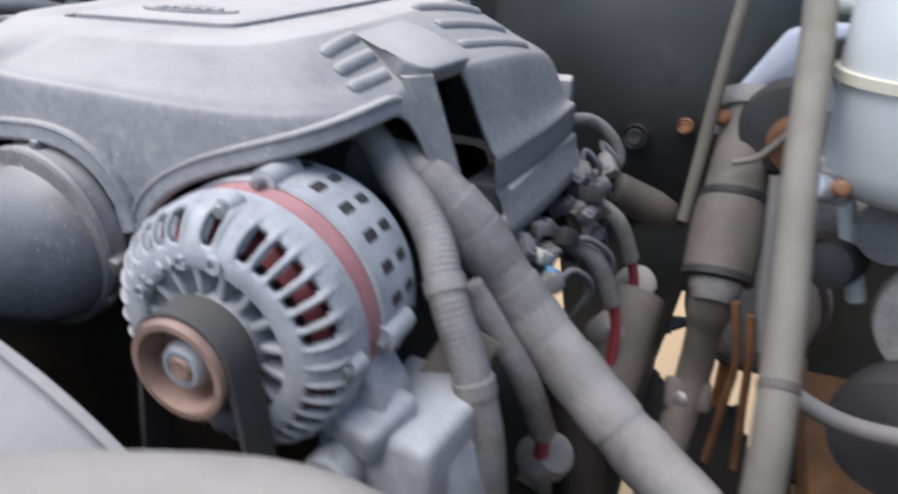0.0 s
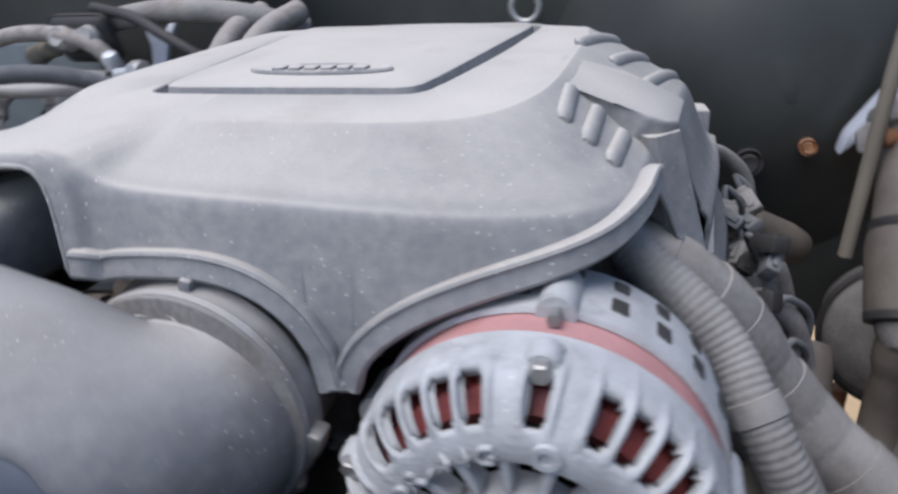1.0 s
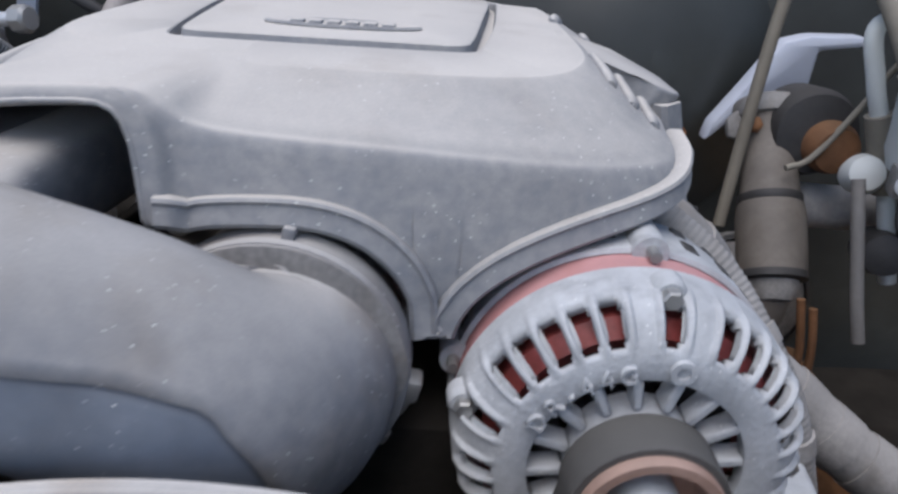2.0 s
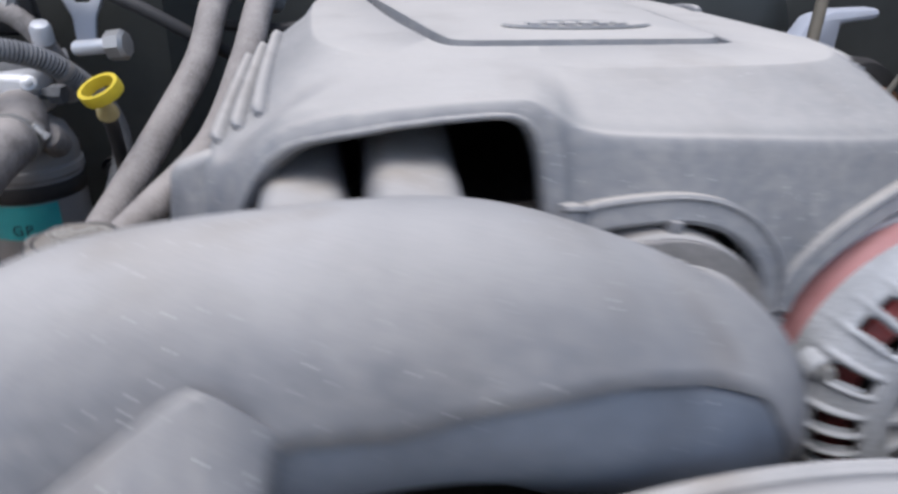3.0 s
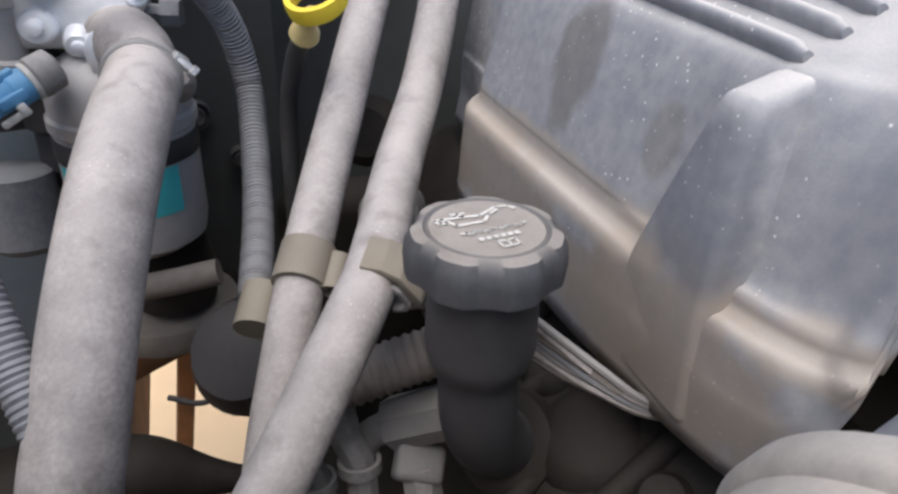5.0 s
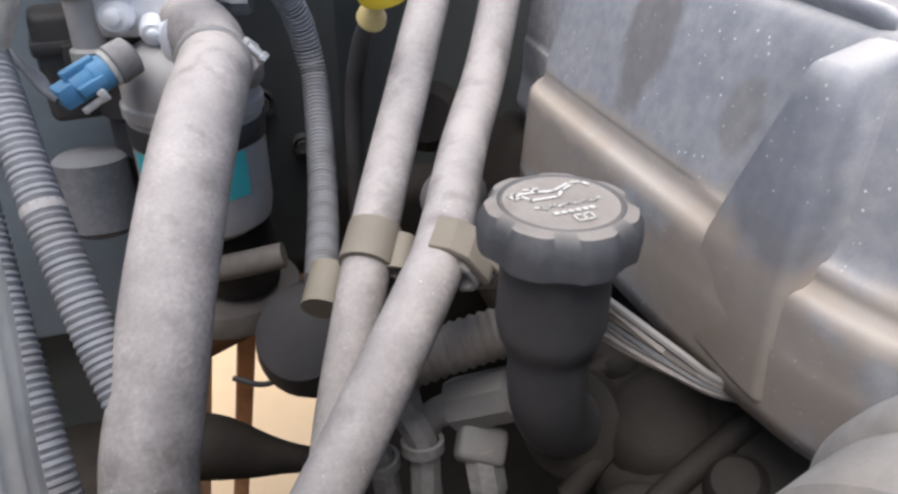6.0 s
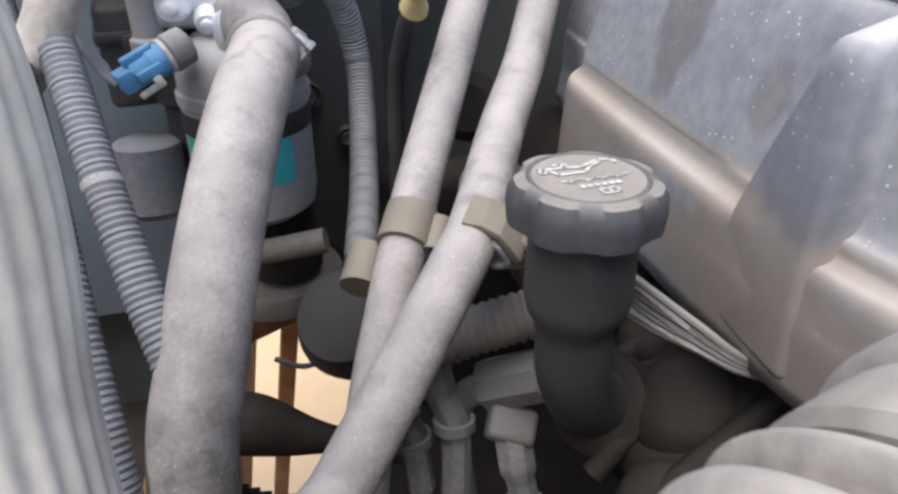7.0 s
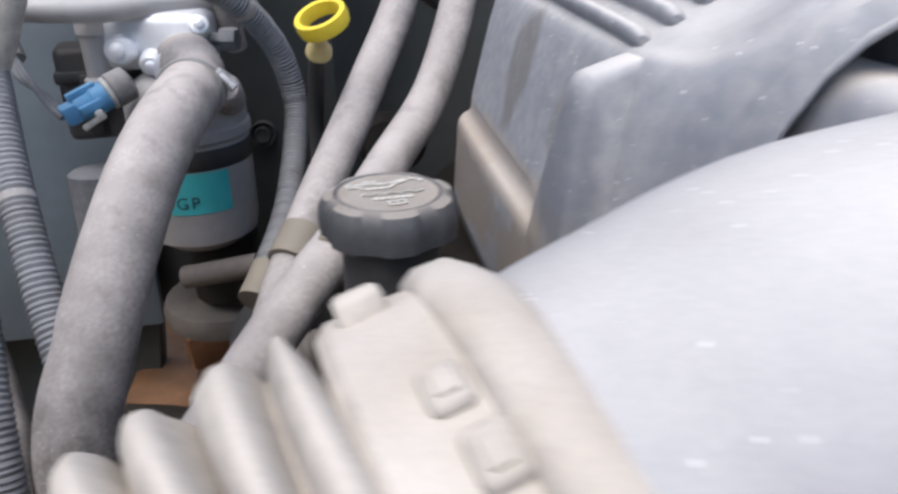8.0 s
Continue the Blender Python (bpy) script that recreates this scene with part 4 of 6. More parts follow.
# ---- engine block and intake runners under the cover ----
def build_engine():
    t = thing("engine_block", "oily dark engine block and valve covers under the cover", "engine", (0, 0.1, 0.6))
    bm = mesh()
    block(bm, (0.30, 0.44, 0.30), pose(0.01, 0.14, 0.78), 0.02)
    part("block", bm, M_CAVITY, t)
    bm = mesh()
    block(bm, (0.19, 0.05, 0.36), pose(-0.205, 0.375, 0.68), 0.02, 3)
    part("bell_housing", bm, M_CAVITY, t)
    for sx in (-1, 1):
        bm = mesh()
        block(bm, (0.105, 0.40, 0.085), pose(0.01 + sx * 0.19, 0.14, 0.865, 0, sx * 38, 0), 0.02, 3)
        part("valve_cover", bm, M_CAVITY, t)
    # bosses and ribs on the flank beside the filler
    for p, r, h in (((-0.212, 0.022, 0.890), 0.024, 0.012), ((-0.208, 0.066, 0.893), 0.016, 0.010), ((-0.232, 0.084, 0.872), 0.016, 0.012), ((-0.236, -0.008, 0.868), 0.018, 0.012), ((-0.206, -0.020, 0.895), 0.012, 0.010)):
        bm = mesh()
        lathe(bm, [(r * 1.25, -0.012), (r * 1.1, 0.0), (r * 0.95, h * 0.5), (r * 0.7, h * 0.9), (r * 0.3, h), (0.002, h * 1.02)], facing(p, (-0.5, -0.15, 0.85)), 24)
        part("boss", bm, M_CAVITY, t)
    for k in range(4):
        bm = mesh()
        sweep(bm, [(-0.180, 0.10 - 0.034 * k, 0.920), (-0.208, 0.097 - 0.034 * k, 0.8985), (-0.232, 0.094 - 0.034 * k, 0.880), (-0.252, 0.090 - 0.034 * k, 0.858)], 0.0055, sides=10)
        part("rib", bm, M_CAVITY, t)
    m = thing("intake_manifold", "grey plastic intake manifold with round runners", "intake manifold", (0, 0.1, 0.95))
    bm = mesh()
    block(bm, (0.20, 0.36, 0.07), pose(0.01, 0.17, 0.98), 0.02, 3)
    part("plenum", bm, M_BLACK, m)
    # flat-topped runners side by side
    for back, front, half0, half1, top in ((-0.1440, -0.1455, 0.0180, 0.0190, 1.0595), (-0.0930, -0.1020, 0.0225, 0.0195, 1.0680)):
        bm = mesh()
        z = top - 0.023
        line = spaced(smooth_path([(back + 0.02, 0.17, z - 0.045), (back + 0.006, 0.115, z - 0.012), (back, 0.06, z), (back, 0.02, z), ((back + front) / 2, -0.035, z), (front, -0.092, z), (front, -0.108, z - 0.006),
                                   (front, -0.116, z - 0.022), (front, -0.116, z - 0.045), (front, -0.10, z - 0.085)], 10), 0.003)
        rings = []
        for (p, s, u), (sx, sy, _) in zip(line, frames_along([q for q, _, _ in line])):
            w = half0 + (half1 - half0) * eased(-p.y, -0.02, 0.09)
            ring = []
            for k in range(48):
                c, d = math.cos(2 * math.pi * k / 48), math.sin(2 * math.pi * k / 48)
                ring.append(bm.verts.new(p + sx * math.copysign(abs(c) ** 0.55, c) * w + sy * math.copysign(abs(d) ** 0.55, d) * 0.023))
            rings.append(ring)
        for a, b in zip(rings, rings[1:]):
            for k in range(48):
                bm.faces.new((a[k], a[(k + 1) % 48], b[(k + 1) % 48], b[k]))
        bm.faces.new(rings[0])
        bm.faces.new(rings[-1])
        part("runner", bm, M_DUCT, m)


build_engine()


# ---- oil filler ----
def build_filler():
    t = thing("oil_filler", "black plastic oil filler neck with a lobed dusty cap", "oil filler", (-0.225, 0.05, 0.86))
    c = Vector((-0.2680, 0.0240, 0.9995))
    bm = mesh()
    n = 120
    prof = [(0.0, 0.0), (0.0195, 0.0), (0.0205, -0.0008), (0.0215, 0.0002), (0.0255, -0.0010), (0.0275, -0.0045), (0.0280, -0.009), (0.0275, -0.0155), (0.0245, -0.0175), (0.018, -0.0175)]
    rings = []
    for r, h in prof:
        ring = []
        for k in range(n):
            a = 2 * math.pi * k / n
            lobe = 0.985 - (0.066 * eased(math.cos(7 * a + 0.9), -0.45, 1.0) if r > 0.022 else 0.0) * (1 if h > -0.016 else 0.6)
            ring.append(bm.verts.new((c.x + r * lobe * math.cos(a), c.y + r * lobe * math.sin(a), c.z + h)))
        rings.append(ring)
    for a, b in zip(rings, rings[1:]):
        for k in range(n):
            bm.faces.new((a[k], a[(k + 1) % n], b[(k + 1) % n], b[k]))
    bm.faces.new(rings[-1])
    bmesh.ops.remove_doubles(bm, verts=bm.verts[:], dist=1e-6)
    cap = part("cap", bm, M_CAPTOP, t, "lobed cap with a worn white oil-can symbol")
    # printed oil can, waves, a line of small print and a booklet
    ex, ey = Vector((0.994, 0.105, 0)), Vector((-0.105, 0.994, 0))

    def stroke(pts, w=0.0006):
        bm = mesh()
        q = [c + ex * x + ey * y + Vector((0, 0, 0.0004)) for x, y in pts]
        for a, b in zip(q, q[1:]):
            d = (b - a).normalized()
            s = Vector((-d.y, d.x, 0)) * w
            a, b = a - d * w * 0.7, b + d * w * 0.7
            lo = [bm.verts.new(v) for v in (a - s, b - s, b + s, a + s)]
            hi = [bm.verts.new(v + Vector((0, 0, 0.0003))) for v in (a - s, b - s, b + s, a + s)]
            bm.faces.new(hi)
            for k in range(4):
                bm.faces.new((lo[k], lo[(k + 1) % 4], hi[(k + 1) % 4], hi[k]))
        part("print", bm, M_PRINT, cap, "white printed symbol", smooth=False)

    stroke([(-0.0150, 0.0085), (-0.0125, 0.0090), (-0.0118, 0.0060), (-0.0142, 0.0056), (-0.0150, 0.0085)])
    stroke([(-0.0118, 0.0085), (-0.0050, 0.0080), (0.0010, 0.0070), (0.0090, 0.0110), (0.0125, 0.0105)])
    stroke([(-0.0112, 0.0068), (-0.0095, 0.0030), (0.0005, 0.0028), (0.0040, 0.0065), (0.0085, 0.0090)])
    stroke([(-0.0080, 0.0108), (-0.0035, 0.0104)])
    stroke([(-0.0058, 0.0106), (-0.0055, 0.0082)])
    stroke([(0.0140, 0.0092), (0.0146, 0.0080)], 0.0008)
    stroke([(-0.0105 + 0.00145 * k, -0.0040 + 0.0015 * abs(math.cos(math.pi * k / 4.0))) for k in range(17)], 0.0006)
    for k in range(6):
        x = -0.0065 + 0.0026 * k
        stroke([(x, -0.0080), (x + 0.0006, -0.0080)], 0.0009)
    stroke([(-0.0020, -0.0145), (-0.0020, -0.0108), (0.0010, -0.0115), (0.0040, -0.0108), (0.0040, -0.0145), (0.0010, -0.0150), (-0.0020, -0.0145)], 0.0004)
    stroke([(0.0010, -0.0115), (0.0010, -0.0150)], 0.0004)
    bm = mesh()
    lathe(bm, [(0.0195, 0.0), (0.0195, -0.012), (0.0200, -0.030), (0.0185, -0.037), (0.0155, -0.041), (0.0150, -0.046), (0.014, -0.047)],
          Matrix.Translation(c + Vector((0.0005, 0.0, -0.016))), 40)
    part("neck", bm, M_BLACK, t)
    bm = mesh()
    sweep(bm, [(c.x + 0.0005, c.y, c.z - 0.058), (c.x + 0.003, c.y + 0.001, c.z - 0.085), (c.x + 0.014, c.y + 0.010, c.z - 0.108), (c.x + 0.034, c.y + 0.022, c.z - 0.122)], 0.0150, sides=28)
    part("elbow", bm, M_BLACK, t)
    bm = mesh()
    lathe(bm, [(0.0185, 0.0), (0.024, 0.003), (0.024, 0.014), (0.019, 0.016)], facing((c.x + 0.020, c.y + 0.015, c.z - 0.116), (0.75, 0.45, -0.5)), 32)
    part("flange", bm, M_CAVITY, t)


build_filler()


# ---- hoses on the left ----
big = hose("coolant_hose", "thick dusty grey rubber hose with a steel clamp", [(-0.388, 0.305, 0.985), (-0.378, 0.275, 0.990), (-0.378, 0.240, 0.990), (-0.385, 0.198, 0.981), (-0.394, 0.160, 0.962), (-0.405, 0.122, 0.930), (-0.414, 0.092, 0.897), (-0.424, 0.066, 0.850), (-0.433, 0.05, 0.72)], 0.0200, M_RUBBER, sides=28)
bm = mesh()
lathe(bm, [(0.0195, -0.004), (0.0213, -0.0042), (0.0216, 0.0), (0.0213, 0.0042), (0.0195, 0.004)], facing((-0.378, 0.250, 0.9905), (0.0, -0.9, 0.0)), 28)
cl = part("clamp", bm, M_STEEL, big, "plated steel hose clamp")
bm = mesh()
block(bm, (0.009, 0.007, 0.007), pose(-0.3575, 0.252, 0.9995, 0, 40, 15), 0.0015)
lathe(bm, [(0.0026, 0.0), (0.0030, 0.001), (0.0030, 0.009), (0.0040, 0.0095), (0.0040, 0.0125), (0.0030, 0.013)], facing((-0.3585, 0.251, 1.001), (0.55, -0.1, -0.6)), 8)
part("screw", bm, M_STEEL, cl)
hose("heater_hose", "dusty grey rubber heater hose beside its twin", group="twin heater hoses", pts=[(-0.215, 0.40, 1.10), (-0.222, 0.345, 1.085), (-0.234, 0.298, 1.043), (-0.260, 0.248, 1.000), (-0.286, 0.196, 0.962), (-0.307, 0.153, 0.932), (-0.326, 0.115, 0.895), (-0.345, 0.075, 0.845), (-0.36, 0.03, 0.77)], r=0.0125, mat=M_RUBBER, sides=20)
hose("heater_hose", "dusty grey rubber heater hose held in a plastic clip", group="twin heater hoses", pts=[(-0.172, 0.40, 1.10), (-0.182, 0.335, 1.085), (-0.195, 0.282, 1.045), (-0.222, 0.232, 0.990), (-0.257, 0.165, 0.964), (-0.286, 0.099, 0.948), (-0.301, 0.074, 0.940), (-0.322, 0.050, 0.922), (-0.342, 0.030, 0.902), (-0.360, 0.013, 0.884), (-0.376, -0.005, 0.867), (-0.40, 0.0, 0.72)], r=0.0125, mat=M_RUBBER, sides=20)
hose("wiring_conduit", "dusty black corrugated split conduit hanging down the firewall", [(-0.52, 0.215, 1.055), (-0.46, 0.235, 1.062), (-0.400, 0.258, 1.062), (-0.356, 0.288, 1.047), (-0.328, 0.322, 1.008), (-0.317, 0.330, 0.965), (-0.318, 0.300, 0.935), (-0.325, 0.24, 0.905), (-0.336, 0.165, 0.893)], ribbed(0.0088, 0.0032, 0.0010), M_LOOM, "conduit", sides=14, step=0.0010)


def build_clip():
    t = thing("hose_clip", "olive grey plastic clip clasping the hose", "clip", (-0.296, 0.09, 0.96))
    m = Matrix(((0.867, 0.109, -0.485, -0.290), (-0.411, -0.392, -0.822, 0.093), (-0.280, 0.914, -0.295, 0.946), (0, 0, 0, 1)))
    for name, outline, start, depth, mat in (
            ("jaw", [(-0.006, 0.0130), (0.002, 0.0150), (0.010, 0.0135), (0.020, 0.0050), (0.0215, 0.0030), (0.0200, 0.0010), (0.0185, 0.0015), (0.009, 0.0105), (0.002, 0.0122), (-0.005, 0.0108)], 0.008, 0.0150, M_TANCLIP),
            ("fold", [(0.0040, 0.0098), (0.0120, 0.0068), (0.0175, 0.0010), (0.0170, -0.0030), (0.0120, -0.0062), (0.0108, -0.0048), (0.0148, -0.0022), (0.0152, 0.0005), (0.0110, 0.0047), (0.0035, 0.0080)], 0.009, 0.0135, M_CONDUIT),
            ("strap", [(0.0190, 0.0062), (0.0262, 0.0010), (0.0252, -0.0080), (0.0160, -0.0142), (0.0080, -0.0150), (0.0076, -0.0134), (0.0154, -0.0124), (0.0232, -0.0070), (0.0240, 0.0005), (0.0180, 0.0045)], 0.001, 0.0060, M_TANCLIP)):
        bm = mesh()
        prism(bm, outline, depth, m @ Matrix.Translation((0.0015, 0, 0.002)) @ Matrix.Diagonal((1.1, 1.1, 1.2, 1.0)) @ Matrix.Translation((0, 0, start)))
        bmesh.ops.bevel(bm, geom=bm.edges[:], offset=0.0004, segments=2, affect="EDGES", profile=0.5)
        part(name, bm, mat, t)
    t = thing("hose_sleeve", "olive grey plastic spacer sleeve on the hose", "clip", (-0.31, 0.13, 0.93))
    bm = mesh()
    lathe(bm, [(0.0128, -0.011), (0.0142, -0.011), (0.0142, 0.011), (0.0128, 0.011)], facing((-0.312, 0.142, 0.923), (0.4, 0.8, 0.5)), 20)
    lathe(bm, [(0.0048, -0.010), (0.0066, -0.010), (0.0066, 0.010), (0.0048, 0.010)], facing((-0.2985, 0.134, 0.921), (0.4, 0.8, 0.5)), 16, closed=True)
    part("band", bm, M_TANCLIP, t)
    t = thing("conduit_end", "short tan plastic end sleeve on the conduit", "clip", (-0.338, 0.12, 0.90))
    bm = mesh()
    lathe(bm, [(0.0095, -0.012), (0.0112, -0.012), (0.0112, 0.012), (0.0095, 0.012)], facing((-0.335, 0.150, 0.897), (-0.3, -0.7, -0.4)), 16)
    part("sleeve", bm, M_TANCLIP, t)


build_clip()


# ---- accumulator, its aluminium head and connectors ----
def build_accumulator():
    t = thing("accumulator", "dusty aluminium air-conditioning canister with a teal label", "canister", (-0.397, 0.322, 0.85))
    c = Vector((-0.397, 0.322, 0.008))
    bm = mesh()
    lathe(bm, [(0.010, 0.845), (0.028, 0.847), (0.0415, 0.857), (0.0435, 0.868), (0.0435, 0.935), (0.0455, 0.937), (0.0455, 0.944), (0.0435, 0.946), (0.0435, 0.958), (0.036, 0.975), (0.022, 0.984), (0.010, 0.985)], Matrix.Translation(c), 48)
    part("body", bm, M_CAN, t)
    bm = mesh()
    lathe(bm, [(0.0439, 0.932), (0.0445, 0.931), (0.0445, 0.918), (0.0439, 0.917)], Matrix.Translation(c), 48)
    part("band", bm, M_BLACK, t, "black sealing band")
    bm = mesh()
    a0, a1, k = math.radians(206), math.radians(311), 20
    rows = [[bm.verts.new((c.x + 0.0441 * math.cos(a0 + (a1 - a0) * i / k), c.y + 0.0441 * math.sin(a0 + (a1 - a0) * i / k), z)) for i in range(k + 1)] for z in (0.892, 0.924)]
    for i in range(k):
        bm.faces.new((rows[0][i], rows[0][i + 1], rows[1][i + 1], rows[1][i]))
    label = part("label", bm, M_TEAL, t, "teal printed sticker reading GP")
    for ch, deg in (("G", 264), ("P", 276)):
        cu = bpy.data.curves.new("letter", "FONT")
        cu.body, cu.size, cu.extrude, cu.align_x, cu.align_y = ch, 0.013, 0.0002, "CENTER", "CENTER"
        tmp = bpy.data.objects.new("letter", cu)
        data = bpy.data.meshes.new_from_object(tmp)
        bm = mesh()
        bm.from_mesh(data)
        bpy.data.objects.remove(tmp)
        bpy.data.meshes.remove(data)
        a = math.radians(deg)
        bm.transform(Matrix.Translation((c.x + 0.0446 * math.cos(a), c.y + 0.0446 * math.sin(a), 0.901)) @ pose(0, 0, 0, 90, 0, deg + 90))
        part("letter", bm, M_INK, label, smooth=False)
    # head
    bm = mesh()
    block(bm, (0.075, 0.050, 0.040), pose(-0.410, 0.335, 1.012, 0, 0, -10), 0.008, 3)
    lathe(bm, [(0.017, 0.0), (0.017, 0.03), (0.014, 0.032)], facing((-0.395, 0.32, 0.995), (0.10, -0.8, 0.0)), 24)
    head = part("head", bm, M_BRIGHT, t, "bright machined aluminium connection block")
    for at, way, r in (((-0.432, 0.308, 1.008), (-0.1, -0.9, 0.1), 0.0095), ((-0.412, 0.306, 0.999), (0.0, -0.9, -0.2), 0.0075), ((-0.378, 0.312, 1.022), (0.2, -0.8, 0.4), 0.0070)):
        bm = mesh()
        lathe(bm, [(r * 1.15, -0.010), (r * 1.1, 0.004), (r * 0.9, 0.0065), (r * 0.55, 0.0070), (r * 0.5, 0.0095), (r * 0.2, 0.0105), (0.0008, 0.0106)], facing(at, way), 22)
        part("fitting", bm, M_BRIGHT, head)
    bm = mesh()
    lathe(bm, [(0.006, -0.002), (0.0115, 0.0), (0.0118, 0.012), (0.0100, 0.014), (0.0100, 0.042), (0.0125, 0.044), (0.0125, 0.052), (0.0100, 0.054)], facing((-0.452, 0.322, 1.030), (0, 0, -1)), 24)
    part("pipe_neck", bm, M_CAN, t)
    bm = mesh()
    lathe(bm, [(0.012, 0.0), (0.012, 0.02), (0.010, 0.024)], facing((-0.362, 0.300, 0.972), (0.0, -0.65, 0.45)), 24)
    part("port", bm, M_RUBBER, t)
    bm = mesh()
    sweep(bm, [(-0.398, 0.322, 1.000), (-0.388, 0.304, 1.000), (-0.380, 0.282, 0.996), (-0.378, 0.262, 0.992)], lambda s, u: 0.0165 + 0.0030 * eased(u, 0.1, 0.4) + 0.0012 * math.sin(math.pi * u), sides=24)
    part("elbow", bm, M_RUBBER, t, "dust-browned hose elbow on the head")
    bm = mesh()
    lathe(bm, [(0.0050, 0.0), (0.0050, 0.012), (0.0088, 0.0125), (0.0090, 0.022), (0.0080, 0.024)], facing((-0.376, 0.322, 1.012), (0.95, -0.25, 0.0)), 6)
    part("bolt", bm, M_LOOM, t)
    s = thing("pressure_switch", "light blue plastic electrical plug on a metal switch", "connector", (-0.44, 0.29, 0.98))
    d = Vector((-0.78, -0.42, -0.34)).normalized()
    bm = mesh()
    lathe(bm, [(0.008, 0.0), (0.0115, 0.002), (0.0120, 0.014), (0.0105, 0.0155), (0.0105, 0.017)], facing((-0.423, 0.285, 0.991), d), 24)
    part("switch", bm, M_TAPE, s)
    bm = mesh()
    lathe(bm, [(0.0105, 0.0), (0.0112, 0.0006), (0.0112, 0.0028), (0.0105, 0.0034)], facing((-0.4355, 0.2785, 0.9855), d), 24, closed=True)
    part("seal_ring", bm, M_PRINT, s, "white sealing ring")
    bm = mesh()
    lathe(bm, [(0.0098, 0.0), (0.0100, 0.010), (0.0088, 0.0115), (0.0082, 0.022), (0.0060, 0.024)], facing((-0.4375, 0.2775, 0.9845), d), 18)
    m = facing((-0.4375, 0.2775, 0.9845), d)
    block(bm, (0.0060, 0.0050, 0.020), m @ Matrix.Translation((0.0, 0.0095, 0.014)), 0.001)
    block(bm, (0.0050, 0.0060, 0.016), m @ Matrix.Translation((0.0090, 0.0, 0.014)), 0.001)
    block(bm, (0.0150, 0.0130, 0.010), m @ Matrix.Translation((0.0, 0.0, 0.027)), 0.0018)
    part("plug", bm, M_BLUE, s)
    bm = mesh()
    block(bm, (0.014, 0.0032, 0.004), pose(-0.446, 0.262, 0.969, 0, -30, 10), 0.001)
    block(bm, (0.005, 0.0032, 0.007), pose(-0.440, 0.262, 0.974, 0, -30, 10), 0.001)
    part("lock_tab", bm, M_PRINT, s)
    for k in range(3):
        bm = mesh()
        sweep(bm, [(-0.464 - 0.002 * k, 0.262 + 0.003 * k, 0.973), (-0.473, 0.268 + 0.004 * k, 0.980 + 0.002 * k), (-0.484 - 0.003 * k, 0.275, 0.998), (-0.497, 0.29 + 0.004 * k, 1.014)], 0.0020, sides=8)
        part("wire", bm, M_LOOM, s)
    sweep_pts = [(-0.492, 0.286, 1.008), (-0.500, 0.30, 1.022), (-0.505, 0.33, 1.035), (-0.51, 0.38, 1.05)]
    bm = mesh()
    sweep(bm, sweep_pts, 0.006, sides=10)
    part("lead", bm, M_CONDUIT, s)


build_accumulator()


# ---- dipstick ----
def build_dipstick():
    t = thing("dipstick", "bright yellow looped dipstick handle on a black tube", "dipstick", (-0.30, 0.25, 0.9))
    c = Vector((-0.290, 0.198, 1.040))
    bm = mesh()
    rot = Euler((radians(25), radians(-21), 0.0)).to_matrix()
    ring = [c + rot @ Vector((0.0138 * math.cos(a), 0.0120 * math.sin(a), 0)) for a in (2 * math.pi * k / 40 for k in range(40))]
    rings = []
    for k in range(40):
        tg = (ring[(k + 1) % 40] - ring[k - 1]).normalized()
        nz = rot @ Vector((0, 0, 1))
        nr = tg.cross(nz)
        rings.append([bm.verts.new(ring[k] + nr * u + nz * v) for u, v in ((-0.0015, -0.0045), (0.0015, -0.0045), (0.0021, 0), (0.0015, 0.0045), (-0.0015, 0.0045), (-0.0021, 0))])
    for k in range(40):
        for j in range(6):
            bm.faces.new((rings[k][j], rings[k][(j + 1) % 6], rings[(k + 1) % 40][(j + 1) % 6], rings[(k + 1) % 40][j]))
    part("handle", bm, M_YELLOW, t)
    down = (Vector((-0.294, 0.221, 1.016)) - c).normalized()
    bm = mesh()
    lathe(bm, [(0.0035, 0.0), (0.0042, 0.008), (0.0050, 0.013), (0.0078, 0.017), (0.0082, 0.0205), (0.0070, 0.022), (0.005, 0.0225)], facing(c + down * 0.010, down), 20)
    part("stopper", bm, M_AMBER, t)
    bm = mesh()
    sweep(bm, [c + down * 0.032, c + down * 0.06, (-0.30, 0.26, 0.95), (-0.30, 0.27, 0.80)], 0.0055, sides=12)
    part("tube", bm, M_BLACK, t)


build_dipstick()


